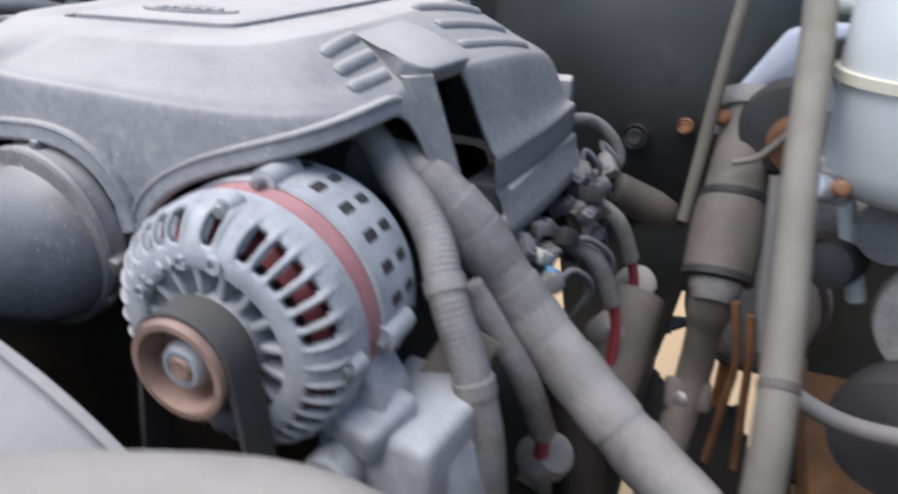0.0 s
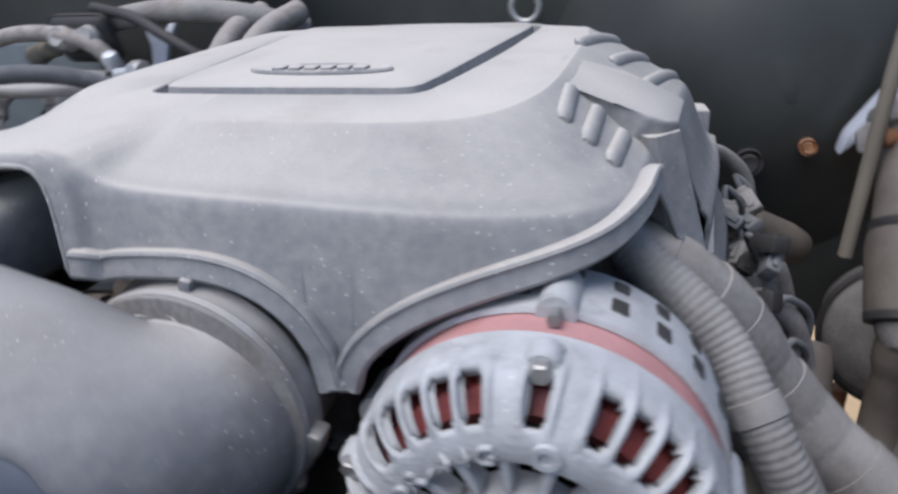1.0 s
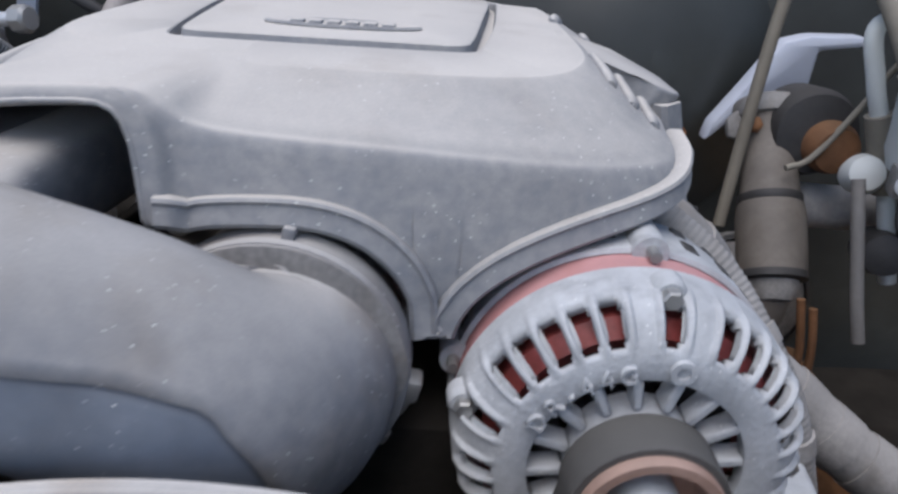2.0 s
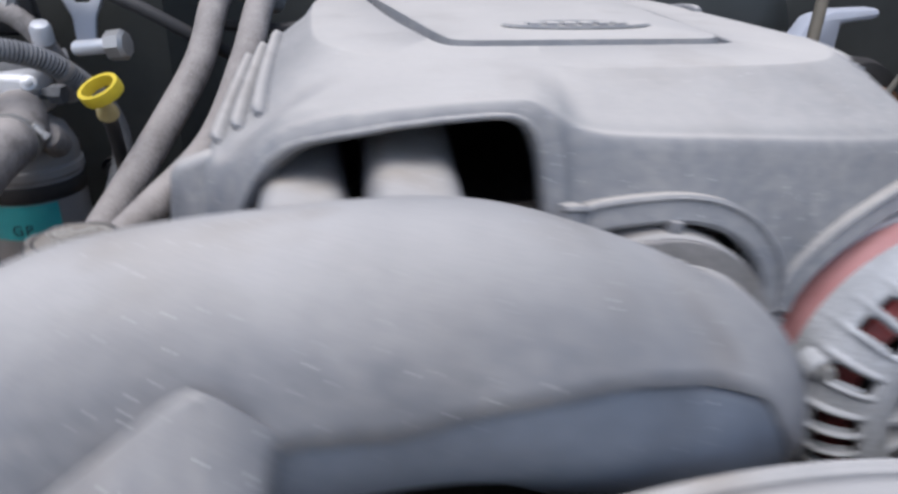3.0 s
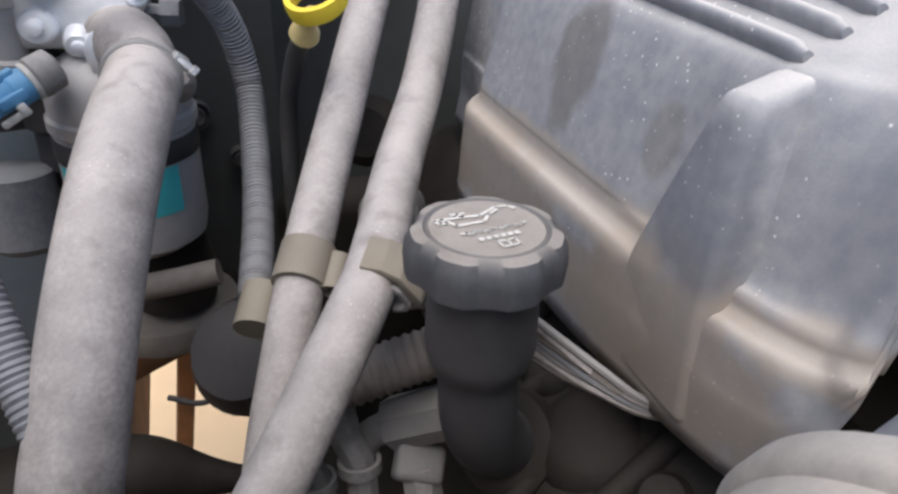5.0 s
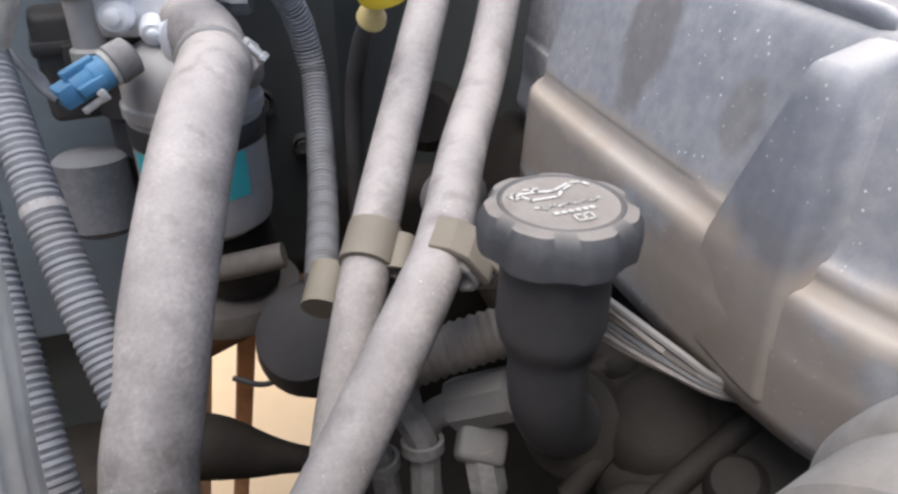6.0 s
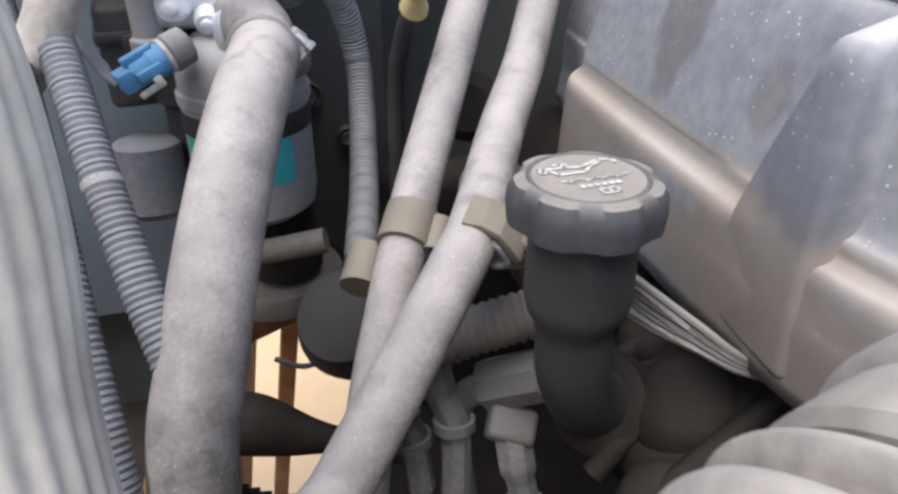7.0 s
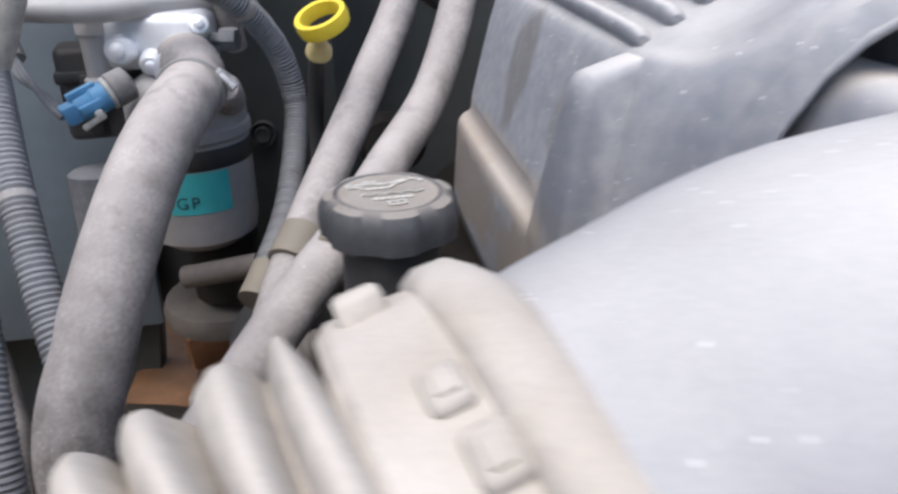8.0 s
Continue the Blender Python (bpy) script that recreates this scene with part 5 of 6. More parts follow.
# ---- the right side: conduit, taped hose, brake and body parts ----
hose("alternator_conduit", "dusty black corrugated conduit from under the cover", [(0.160, 0.055, 1.030), (0.182, 0.040, 1.023), (0.204, 0.025, 1.008), (0.230, 0.011, 0.991), (0.247, -0.001, 0.973), (0.258, -0.014, 0.956), (0.270, -0.025, 0.936), (0.282, -0.031, 0.912), (0.293, -0.036, 0.878), (0.300, -0.040, 0.84), (0.306, -0.04, 0.72)], ribbed(0.0126, 0.0040, 0.0006), M_CONDUIT, "conduit", sides=18, step=0.0010)
hose("taped_harness", "thick dusty harness wrapped in grey tape", [(0.160, 0.066, 0.998), (0.192, 0.056, 0.999), (0.222, 0.052, 0.988), (0.248, 0.056, 0.963), (0.274, 0.061, 0.925), (0.300, 0.060, 0.893), (0.328, 0.052, 0.870), (0.356, 0.042, 0.848), (0.40, 0.025, 0.820), (0.50, -0.02, 0.775), (0.66, -0.07, 0.73)], lambda s, u: 0.0215 + 0.0008 * math.floor((s / 0.034) % 2), M_TAPE, "harness", sides=24, step=0.003)


def build_connectors():
    t = thing("ignition_connectors", "cluster of dusty grey plugs and coils below the cover", "connector", (0.28, 0.18, 0.9))
    rnd = random.Random(4)
    for k in range(30):
        at = Vector((0.252 + 0.052 * rnd.random(), 0.122 + 0.0078 * k, 0.874 + 0.060 * rnd.random()))
        turn = (rnd.uniform(-50, 50), rnd.uniform(-50, 50), rnd.uniform(-50, 50))
        size = Vector((0.011 + 0.010 * rnd.random(), 0.015 + 0.012 * rnd.random(), 0.009 + 0.009 * rnd.random()))
        m = pose(*at, *turn)
        bm = mesh()
        block(bm, size, m, 0.0018)
        block(bm, (size.x * 0.7, 0.006, size.z * 0.7), m @ Matrix.Translation((0, size.y * 0.62, 0)), 0.0012)
        block(bm, (size.x * 0.35, size.y * 0.6, 0.0022), m @ Matrix.Translation((0, 0, size.z * 0.56)), 0.0006, 1)
        part("plug", bm, (M_LOOM, M_TAPE, M_LOOM, M_BLACK)[k % 4], t)
        if k % 2:
            bm = mesh()
            a = m @ Vector((0, size.y * 0.6, 0))
            b = m @ Vector((rnd.uniform(-0.006, 0.006), size.y * 0.6 + 0.016, 0.004))
            sweep(bm, [a, b, b + Vector((rnd.uniform(-0.015, 0.02), rnd.uniform(0.0, 0.02), -0.022)), b + Vector((rnd.uniform(-0.01, 0.02), 0.02, -0.06))], 0.0030, sides=10)
            part("lead", bm, M_LOOM, t)
    bm = mesh()
    block(bm, (0.010, 0.014, 0.008), pose(0.291, 0.142, 0.893, -30, 10, -20), 0.002)
    part("lock", bm, M_BLUE, t, "light blue lock")
    bm = mesh()
    block(bm, (0.016, 0.03, 0.012), pose(0.279, 0.15, 0.902, -30, 10, -20), 0.003)
    part("latch", bm, M_PRINT, t, "off-white latch")
    for dy in (0.0, 0.10):
        w = thing("spark_plug_lead", "thick dark lead with a red sleeve", "cable", (0.3, 0.2 + dy, 0.85))
        bm = mesh()
        sweep(bm, [(0.285, 0.19 + dy, 0.905), (0.315, 0.205 + dy, 0.88), (0.332, 0.215 + dy, 0.835)], 0.0095, sides=14)
        part("boot", bm, M_CONDUIT, w)
        bm = mesh()
        sweep(bm, [(0.332, 0.215 + dy, 0.84), (0.338, 0.22 + dy, 0.80), (0.335, 0.22 + dy, 0.74)], 0.0055, sides=12)
        part("sleeve", bm, M_REDWIRE, w)


build_connectors()


def build_brake():
    t = thing("steering_column_joint", "dusty grey cylinder and shaft by the firewall", "steering shaft", (0.43, 0.3, 0.8))
    top, ax = Vector((0.424, 0.392, 1.000)), Vector((-0.02, -0.60, -0.80)).normalized()
    bm = mesh()
    lathe(bm, [(0.022, -0.004), (0.028, -0.002), (0.029, 0.004), (0.0270, 0.040), (0.0285, 0.085), (0.0300, 0.108)], facing(top, ax), 40)
    part("upper_tube", bm, M_GREASE, t)
    bm = mesh()
    lathe(bm, [(0.0290, 0.0), (0.0340, 0.001), (0.0352, 0.006), (0.0352, 0.014), (0.0335, 0.019), (0.0290, 0.020)], facing(top, ax), 40, closed=True)
    part("collar", bm, M_CONDUIT, t, "dark clamping collar")
    bm = mesh()
    lathe(bm, [(0.0280, 0.103), (0.0318, 0.104), (0.0322, 0.110), (0.0300, 0.114)], facing(top, ax), 40, closed=True)
    part("groove_ring", bm, M_BLACK, t)
    bm = mesh()
    lathe(bm, [(0.0300, 0.112), (0.0325, 0.114), (0.0345, 0.128), (0.0340, 0.175), (0.0330, 0.188), (0.0240, 0.190)], facing(top, ax), 40)
    part("lower_tube", bm, M_GREASE, t)
    bm = mesh()
    lathe(bm, [(0.0325, 0.184), (0.0340, 0.185), (0.0338, 0.192), (0.0260, 0.194)], facing(top, ax), 40, closed=True)
    part("end_ring", bm, M_BLACK, t)
    bm = mesh()
    lathe(bm, [(0.026, 0.180), (0.025, 0.200), (0.018, 0.214), (0.006, 0.218)], facing(top, ax), 28)
    part("ball_joint", bm, M_CONDUIT, t)
    low = top + ax * 0.196
    bm = mesh()
    sweep(bm, [low, low + Vector((-0.002, 0.0, -0.040)), low + Vector((-0.006, -0.004, -0.110)), low + Vector((-0.016, -0.050, -0.170)), low + Vector((-0.030, -0.100, -0.240))], lambda s, u: 0.0215 - 0.004 * eased(s, 0.03, 0.05), sides=24)
    part("shaft", bm, M_GREASE, t)
    bm = mesh()
    block(bm, (0.046, 0.030, 0.034), Matrix.Translation(low + Vector((-0.008, -0.012, -0.126))) @ pose(0, 0, 0, -30, 0, 10), 0.006, 3)
    yoke = part("yoke", bm, M_GREASE, t)
    bm = mesh()
    lathe(bm, [(0.008, 0.0), (0.008, 0.006), (0.006, 0.007)], facing(low + Vector((-0.012, -0.026, -0.122)), (-0.3, -0.8, 0.4)), 6)
    part("bolt", bm, M_STEEL, yoke)
    # clamping ear with its bolt, and a folded plate down the tube
    bm = mesh()
    prism(bm, [(-0.016, -0.014), (0.012, -0.018), (0.020, 0.004), (0.012, 0.018), (-0.010, 0.016), (-0.020, 0.004)], 0.014, facing((0.398, 0.372, 0.980), (-0.15, -0.9, 0.3)))
    bmesh.ops.bevel(bm, geom=bm.edges[:], offset=0.003, segments=2, affect="EDGES", profile=0.5)
    ear = part("ear", bm, M_CONDUIT, t)
    bm = mesh()
    lathe(bm, [(0.0095, 0.0), (0.0095, 0.002), (0.0065, 0.003), (0.0065, 0.008), (0.005, 0.009)], facing((0.399, 0.357, 0.985), (-0.15, -0.9, 0.3)), 6)
    part("bolt", bm, M_RUST, ear)
    bm = mesh()
    block(bm, (0.013, 0.004, 0.060), Matrix.Translation((0.412, 0.336, 0.955)) @ pose(0, 0, 0, -36, 0, -20), 0.0015)
    block(bm, (0.006, 0.010, 0.044), Matrix.Translation((0.435, 0.338, 0.955)) @ pose(0, 0, 0, -36, 8, 15), 0.0015)
    part("plate", bm, M_RUBBER, t)
    for pts in ([(0.440, 0.250, 0.840), (0.450, 0.242, 0.780), (0.447, 0.240, 0.736), (0.440, 0.238, 0.66)], [(0.455, 0.250, 0.830), (0.461, 0.242, 0.787), (0.464, 0.240, 0.735), (0.468, 0.238, 0.66)]):
        hose("brake_pipe", "thin brown steel brake pipe running down the fender", pts, 0.0042, M_RUST, "pipe", sides=10, group="brake pipes")
    r = thing("reservoir_tank", "aged white plastic reservoir tank with a cream seam", "reservoir", (0.62, 0.18, 0.95))
    bm = mesh()
    lathe(bm, [(0.01, 0.0), (0.045, 0.002), (0.058, 0.012), (0.064, 0.03), (0.066, 0.092)], pose(0.547, 0.250, 0.962), 48)
    part("lower_half", bm, M_WHITE, r)
    bm = mesh()
    lathe(bm, [(0.066, 0.091), (0.0705, 0.092), (0.0705, 0.100), (0.067, 0.101)], pose(0.547, 0.250, 0.962), 48)
    part("seam", bm, M_CREAM, r)
    bm = mesh()
    lathe(bm, [(0.067, 0.100), (0.066, 0.17), (0.055, 0.185), (0.01, 0.19)], pose(0.547, 0.250, 0.962), 48)
    part("upper_half", bm, M_WHITE, r)
    p = thing("hinge_panel", "bluish white painted body panel by the firewall", "body panel", (0.5, 0.5, 1.0))
    bm = mesh()
    prism(bm, [(0.380, 0.942), (0.414, 0.978), (0.483, 0.971), (0.486, 1.052), (0.535, 1.058), (0.535, 1.070), (0.474, 1.068), (0.445, 1.060), (0.411, 1.005), (0.385, 0.965)], 0.03, Matrix(((1, 0, 0, 0), (0, 0, -1, 0.43), (0, 1, 0, 0), (0, 0, 0, 1))))
    bmesh.ops.bevel(bm, geom=bm.edges[:], offset=0.006, segments=2, affect="EDGES", profile=0.5)
    part("panel", bm, M_PAINT, p)
    hose("washer_hose", "sun-bleached tan rubber hose standing upright", [(0.455, 0.30, 1.14), (0.459, 0.235, 1.084), (0.462, 0.137, 0.991), (0.466, 0.053, 0.922), (0.468, 0.00, 0.85), (0.47, -0.02, 0.70)], 0.0125, M_TANHOSE, sides=20)
    hose("vacuum_line", "thin grey line looping to the side", [(0.47, 0.10, 0.86), (0.52, 0.09, 0.845), (0.58, 0.09, 0.845), (0.66, 0.09, 0.85)], 0.007, M_WIRE, "line", sides=12)
    hose("brake_line", "grey line running down beside the shaft", [(0.452, 0.24, 0.97), (0.456, 0.22, 0.92), (0.460, 0.20, 0.87), (0.468, 0.19, 0.83)], 0.006, M_WIRE, "line", sides=12)


build_brake()

# ---- low parts seen in the gaps ----
def build_frame():
    t = thing("frame_rail", "rusty brown steel frame rail below the engine", "frame rail", (-0.40, 0.3, 0.6))
    bm = mesh()
    block(bm, (0.07, 1.1, 0.12), pose(-0.48, 0.05, 0.60), 0.01)
    part("rail", bm, M_RUST, t)
    t = thing("frame_rail", "rusty brown steel frame rail below the engine", "frame rail", (0.47, 0.3, 0.6))
    bm = mesh()
    block(bm, (0.07, 1.1, 0.12), pose(0.580, 0.05, 0.56), 0.01)
    part("rail", bm, M_RUST, t)
    bm = mesh()
    block(bm, (0.018, 0.022, 0.42), pose(0.452, 0.545, 0.40, 4, 0, 0), 0.004)
    block(bm, (0.11, 0.022, 0.03), pose(0.50, 0.545, 0.215), 0.004)
    part("bracket_post", bm, M_RUST, t)


build_frame()


# ---- more of the right side ----
def build_right_side():
    b = thing("brake_booster", "black satin brake booster dome on the firewall", "brake booster", (0.34, 0.5, 1.0))
    bm = mesh()
    lathe(bm, [(0.240, -0.06), (0.200, -0.028), (0.170, -0.006), (0.150, 0.008), (0.131, 0.0205), (0.116, 0.029), (0.090, 0.040), (0.060, 0.048), (0.020, 0.052), (0.002, 0.0522)], facing((0.325, 0.520, 1.045), (0.05, -0.95, 0.25)), 56)
    part("dome", bm, M_BOOSTER, b)
    bm = mesh()
    lathe(bm, [(0.050, -0.008), (0.042, 0.000), (0.034, 0.004), (0.024, 0.0065), (0.012, 0.008), (0.003, 0.0085)], facing((0.318, 0.471, 1.030), (-0.05, -0.95, 0.20)) @ pose(0, 0, 0, 0, 0, 25) @ Matrix.Diagonal((0.6, 1.25, 1.0, 1.0)), 40)
    part("hump", bm, M_BOOSTER, b)
    for name, p, mat, r in (("grommet", (0.302, 0.462, 0.927), M_BLACK, 0.014), ("grommet", (-0.353, 0.424, 0.911), M_BLACK, 0.011), ("grommet", (-0.322, 0.424, 0.872), M_BLACK, 0.008), ("plug", (0.357, 0.463, 0.945), M_RUST, 0.0085)):
        g = thing("firewall_" + name, "small round %s set in the firewall" % ("black rubber grommet" if name == "grommet" else "orange plug"), name, p)
        bm = mesh()
        lathe(bm, [(0.004, 0.012), (r * 0.6, 0.013), (r * 0.7, 0.006), (r, 0.010), (r * 1.05, 0.0), (r, -0.03)], facing(p, (0.0, -1, 0.1)), 24)
        part("rim", bm, M_ORANGE if name == "plug" else mat, g)
    c = thing("relay_canister", "grey plastic cylinder lying below the booster", "canister", (0.33, 0.42, 0.86))
    bm = mesh()
    lathe(bm, [(0.012, 0.0), (0.020, 0.004), (0.021, 0.06), (0.018, 0.082), (0.010, 0.092)], facing((0.294, 0.381, 0.888), (0.68, 0.45, -0.45)), 28)
    part("shell", bm, M_GREASE, c)
    hose("coil_loop", "dusty grey looped cable at the end of the cover", [(0.235, 0.340, 0.968), (0.263, 0.381, 0.962), (0.288, 0.392, 0.940), (0.296, 0.390, 0.914), (0.272, 0.368, 0.902), (0.247, 0.348, 0.905), (0.225, 0.330, 0.900)], 0.0068, M_CONDUIT, "cable", sides=12)
    p = thing("heat_shield", "olive grey plate behind the alternator", "plate", (0.28, -0.05, 0.93))
    bm = mesh()
    block(bm, (0.036, 0.004, 0.060), pose(0.268, -0.020, 0.895, -25, 30, 10), 0.0015)
    part("plate", bm, M_TANCLIP, p)
    w = thing("battery_cable", "dusty sleeved cable with a red core at its end", "cable", (0.3, 0.04, 0.85))
    bm = mesh()
    sweep(bm, [(0.262, 0.02, 0.935), (0.287, 0.022, 0.895), (0.305, 0.032, 0.855), (0.314, 0.052, 0.800)], 0.011, sides=14)
    part("sleeve", bm, M_RUBBER, w)
    bm = mesh()
    sweep(bm, [(0.314, 0.052, 0.802), (0.311, 0.066, 0.77), (0.305, 0.078, 0.735)], 0.0062, sides=12)
    part("core", bm, M_REDWIRE, w)
    for k, (p, q, r, m) in enumerate((((0.345, 0.30, 0.80), (0.30, 0.12, 0.66), 0.030, M_GREASE), ((0.30, 0.20, 0.74), (0.36, 0.02, 0.64), 0.026, M_CAVITY))):
        hose("exhaust_pipe", "dusty dark pipe low beside the engine", [p, (Vector(p) + Vector(q)) / 2 + Vector((0.01, 0, -0.01)), q], r, m, "pipe", sides=20)
    e = thing("spark_plug_shield", "pale aluminium plug shield below the leads", "plug shield", (0.32, 0.3, 0.77))
    for k, p in enumerate(((0.325, 0.355, 0.775), (0.318, 0.262, 0.765), (0.300, 0.09, 0.735))):
        bm = mesh()
        lathe(bm, [(0.008, 0.0), (0.020, 0.002), (0.022, 0.02), (0.017, 0.035), (0.008, 0.038)], facing(p, (0.5, -0.3, 0.6)), 24)
        part("cup", bm, M_SHROUD, e)
    hose("clutch_line", "pale thin line hung across the panel", [(0.415, 0.300, 0.958), (0.440, 0.305, 0.968), (0.474, 0.310, 1.015), (0.501, 0.315, 1.058), (0.53, 0.32, 1.09)], 0.0032, M_TANHOSE, "line", sides=10)
    hose("hood_rod", "pale grey painted rod leaning by the booster", [(0.378, 0.335, 0.88), (0.385, 0.345, 0.955), (0.391, 0.352, 1.02), (0.399, 0.360, 1.09), (0.41, 0.365, 1.16)], 0.0065, M_TANCLIP, "rod", sides=12)
    v = thing("pipe_union", "pale metal tube with a grey sleeve and union", "pipe", (0.5, 0.28, 0.95))
    bm = mesh()
    sweep(bm, [(0.53, 0.30, 1.10), (0.462, 0.295, 1.098), (0.470, 0.29, 1.05), (0.485, 0.29, 1.015)], 0.008, sides=14)
    part("tube", bm, M_WHITE, v)
    bm = mesh()
    sweep(bm, [(0.484, 0.29, 1.018), (0.496, 0.288, 0.985), (0.510, 0.285, 0.945)], 0.0135, sides=16)
    part("sleeve", bm, M_TANHOSE, v)
    bm = mesh()
    sweep(bm, [(0.510, 0.285, 0.947), (0.525, 0.283, 0.90), (0.54, 0.28, 0.85)], 0.0085, sides=14)
    part("end", bm, M_WHITE, v)
    d = thing("wheel_motor", "dark motor body with a tan face beside the fender", "motor", (0.47, 0.36, 0.97))
    bm = mesh()
    lathe(bm, [(0.02, 0.0), (0.040, 0.003), (0.045, 0.02), (0.045, 0.07)], facing((0.455, 0.330, 0.985), (0.1, 0.9, -0.1)), 32)
    part("can", bm, M_BLACK, d)
    bm = mesh()
    lathe(bm, [(0.005, 0.0), (0.022, 0.002), (0.026, 0.012), (0.026, 0.03)], facing((0.466, 0.305, 0.975), (0.0, 0.9, 0.0)), 28)
    part("face", bm, M_RUST, d)
    k = thing("bulb_cover", "white rounded plastic cap", "cap", (0.49, 0.28, 0.955))
    bm = mesh()
    lathe(bm, [(0.004, 0.0), (0.016, 0.004), (0.020, 0.016), (0.018, 0.034), (0.008, 0.04)], facing((0.478, 0.268, 0.968), (0.2, 0.7, -0.3)), 24)
    part("cap", bm, M_WHITE, k)
    g = thing("cross_tube", "grey painted crosswise tube by the fender", "tube", (0.48, 0.36, 0.9))
    bm = mesh()
    sweep(bm, [(0.42, 0.36, 0.905), (0.50, 0.355, 0.90), (0.60, 0.35, 0.905)], 0.024, sides=22)
    part("tube", bm, M_SHROUD, g)
    n = thing("ground_sensor", "bright metal sensor with a brown plug", "sensor", (0.49, 0.21, 0.98))
    bm = mesh()
    lathe(bm, [(0.004, 0.0), (0.010, 0.002), (0.010, 0.018), (0.006, 0.02)], facing((0.476, 0.208, 0.976), (0.5, 0.6, -0.2)), 18)
    part("tip", bm, M_BRIGHT, n)
    bm = mesh()
    block(bm, (0.030, 0.03, 0.028), pose(0.493, 0.232, 0.972, 0, 0, -20), 0.004)
    part("plug", bm, M_CONDUIT, n)
    bm = mesh()
    lathe(bm, [(0.007, 0.0), (0.007, 0.006), (0.004, 0.009)], facing((0.496, 0.214, 0.975), (0.1, -0.9, 0.2)), 12)
    part("terminal", bm, M_ORANGE, n)
    f = thing("power_steering_pump", "dark dusty pump body low by the fender", "pump", (0.60, 0.2, 0.85))
    for p, r, m in (((0.545, 0.250, 0.930), 0.030, M_CONDUIT), ((0.590, 0.200, 0.875), 0.055, M_CONDUIT), ((0.505, 0.245, 0.893), 0.022, M_BLACK), ((0.560, 0.130, 0.810), 0.050, M_BLACK)):
        bm = mesh()
        lathe(bm, [(r * 0.4, 0.0), (r * 0.9, 0.004), (r, 0.02), (r, 0.06), (r * 0.8, 0.075)], facing(p, (0.3, 0.8, -0.2)), 32)
        part("body", bm, m, f)
    w = thing("wheel_house_boot", "large dark rounded rubber boot low by the firewall", "boot", (0.465, 0.45, 0.75))
    bm = mesh()
    lathe(bm, [(0.076, -0.06), (0.077, -0.01), (0.074, 0.006), (0.066, 0.016), (0.050, 0.024), (0.030, 0.028), (0.010, 0.029)], facing((0.467, 0.425, 0.750), (-0.2, -0.9, 0.3)), 48)
    part("dome", bm, M_CONDUIT, w)
    bm = mesh()
    lathe(bm, [(0.072, 0.004), (0.0785, 0.004), (0.0795, 0.009), (0.074, 0.013)], facing((0.467, 0.425, 0.750), (-0.2, -0.9, 0.3)), 48, closed=True)
    part("rim", bm, M_BLACK, w)
    h = thing("radiator_hose", "thick pale dusty radiator hose at the front", "hose", (0.2, -0.33, 0.95))
    bm = mesh()
    sweep(bm, [(0.05, -0.42, 1.00), (0.14, -0.375, 1.010), (0.200, -0.340, 1.008), (0.226, -0.322, 1.006), (0.243, -0.302, 0.998), (0.270, -0.276, 0.987), (0.299, -0.256, 0.977), (0.325, -0.248, 0.967), (0.348, -0.246, 0.950), (0.37, -0.25, 0.88), (0.375, -0.26, 0.75)], 0.034, sides=32)
    part("tube", bm, M_BELLOWS, h)


build_right_side()


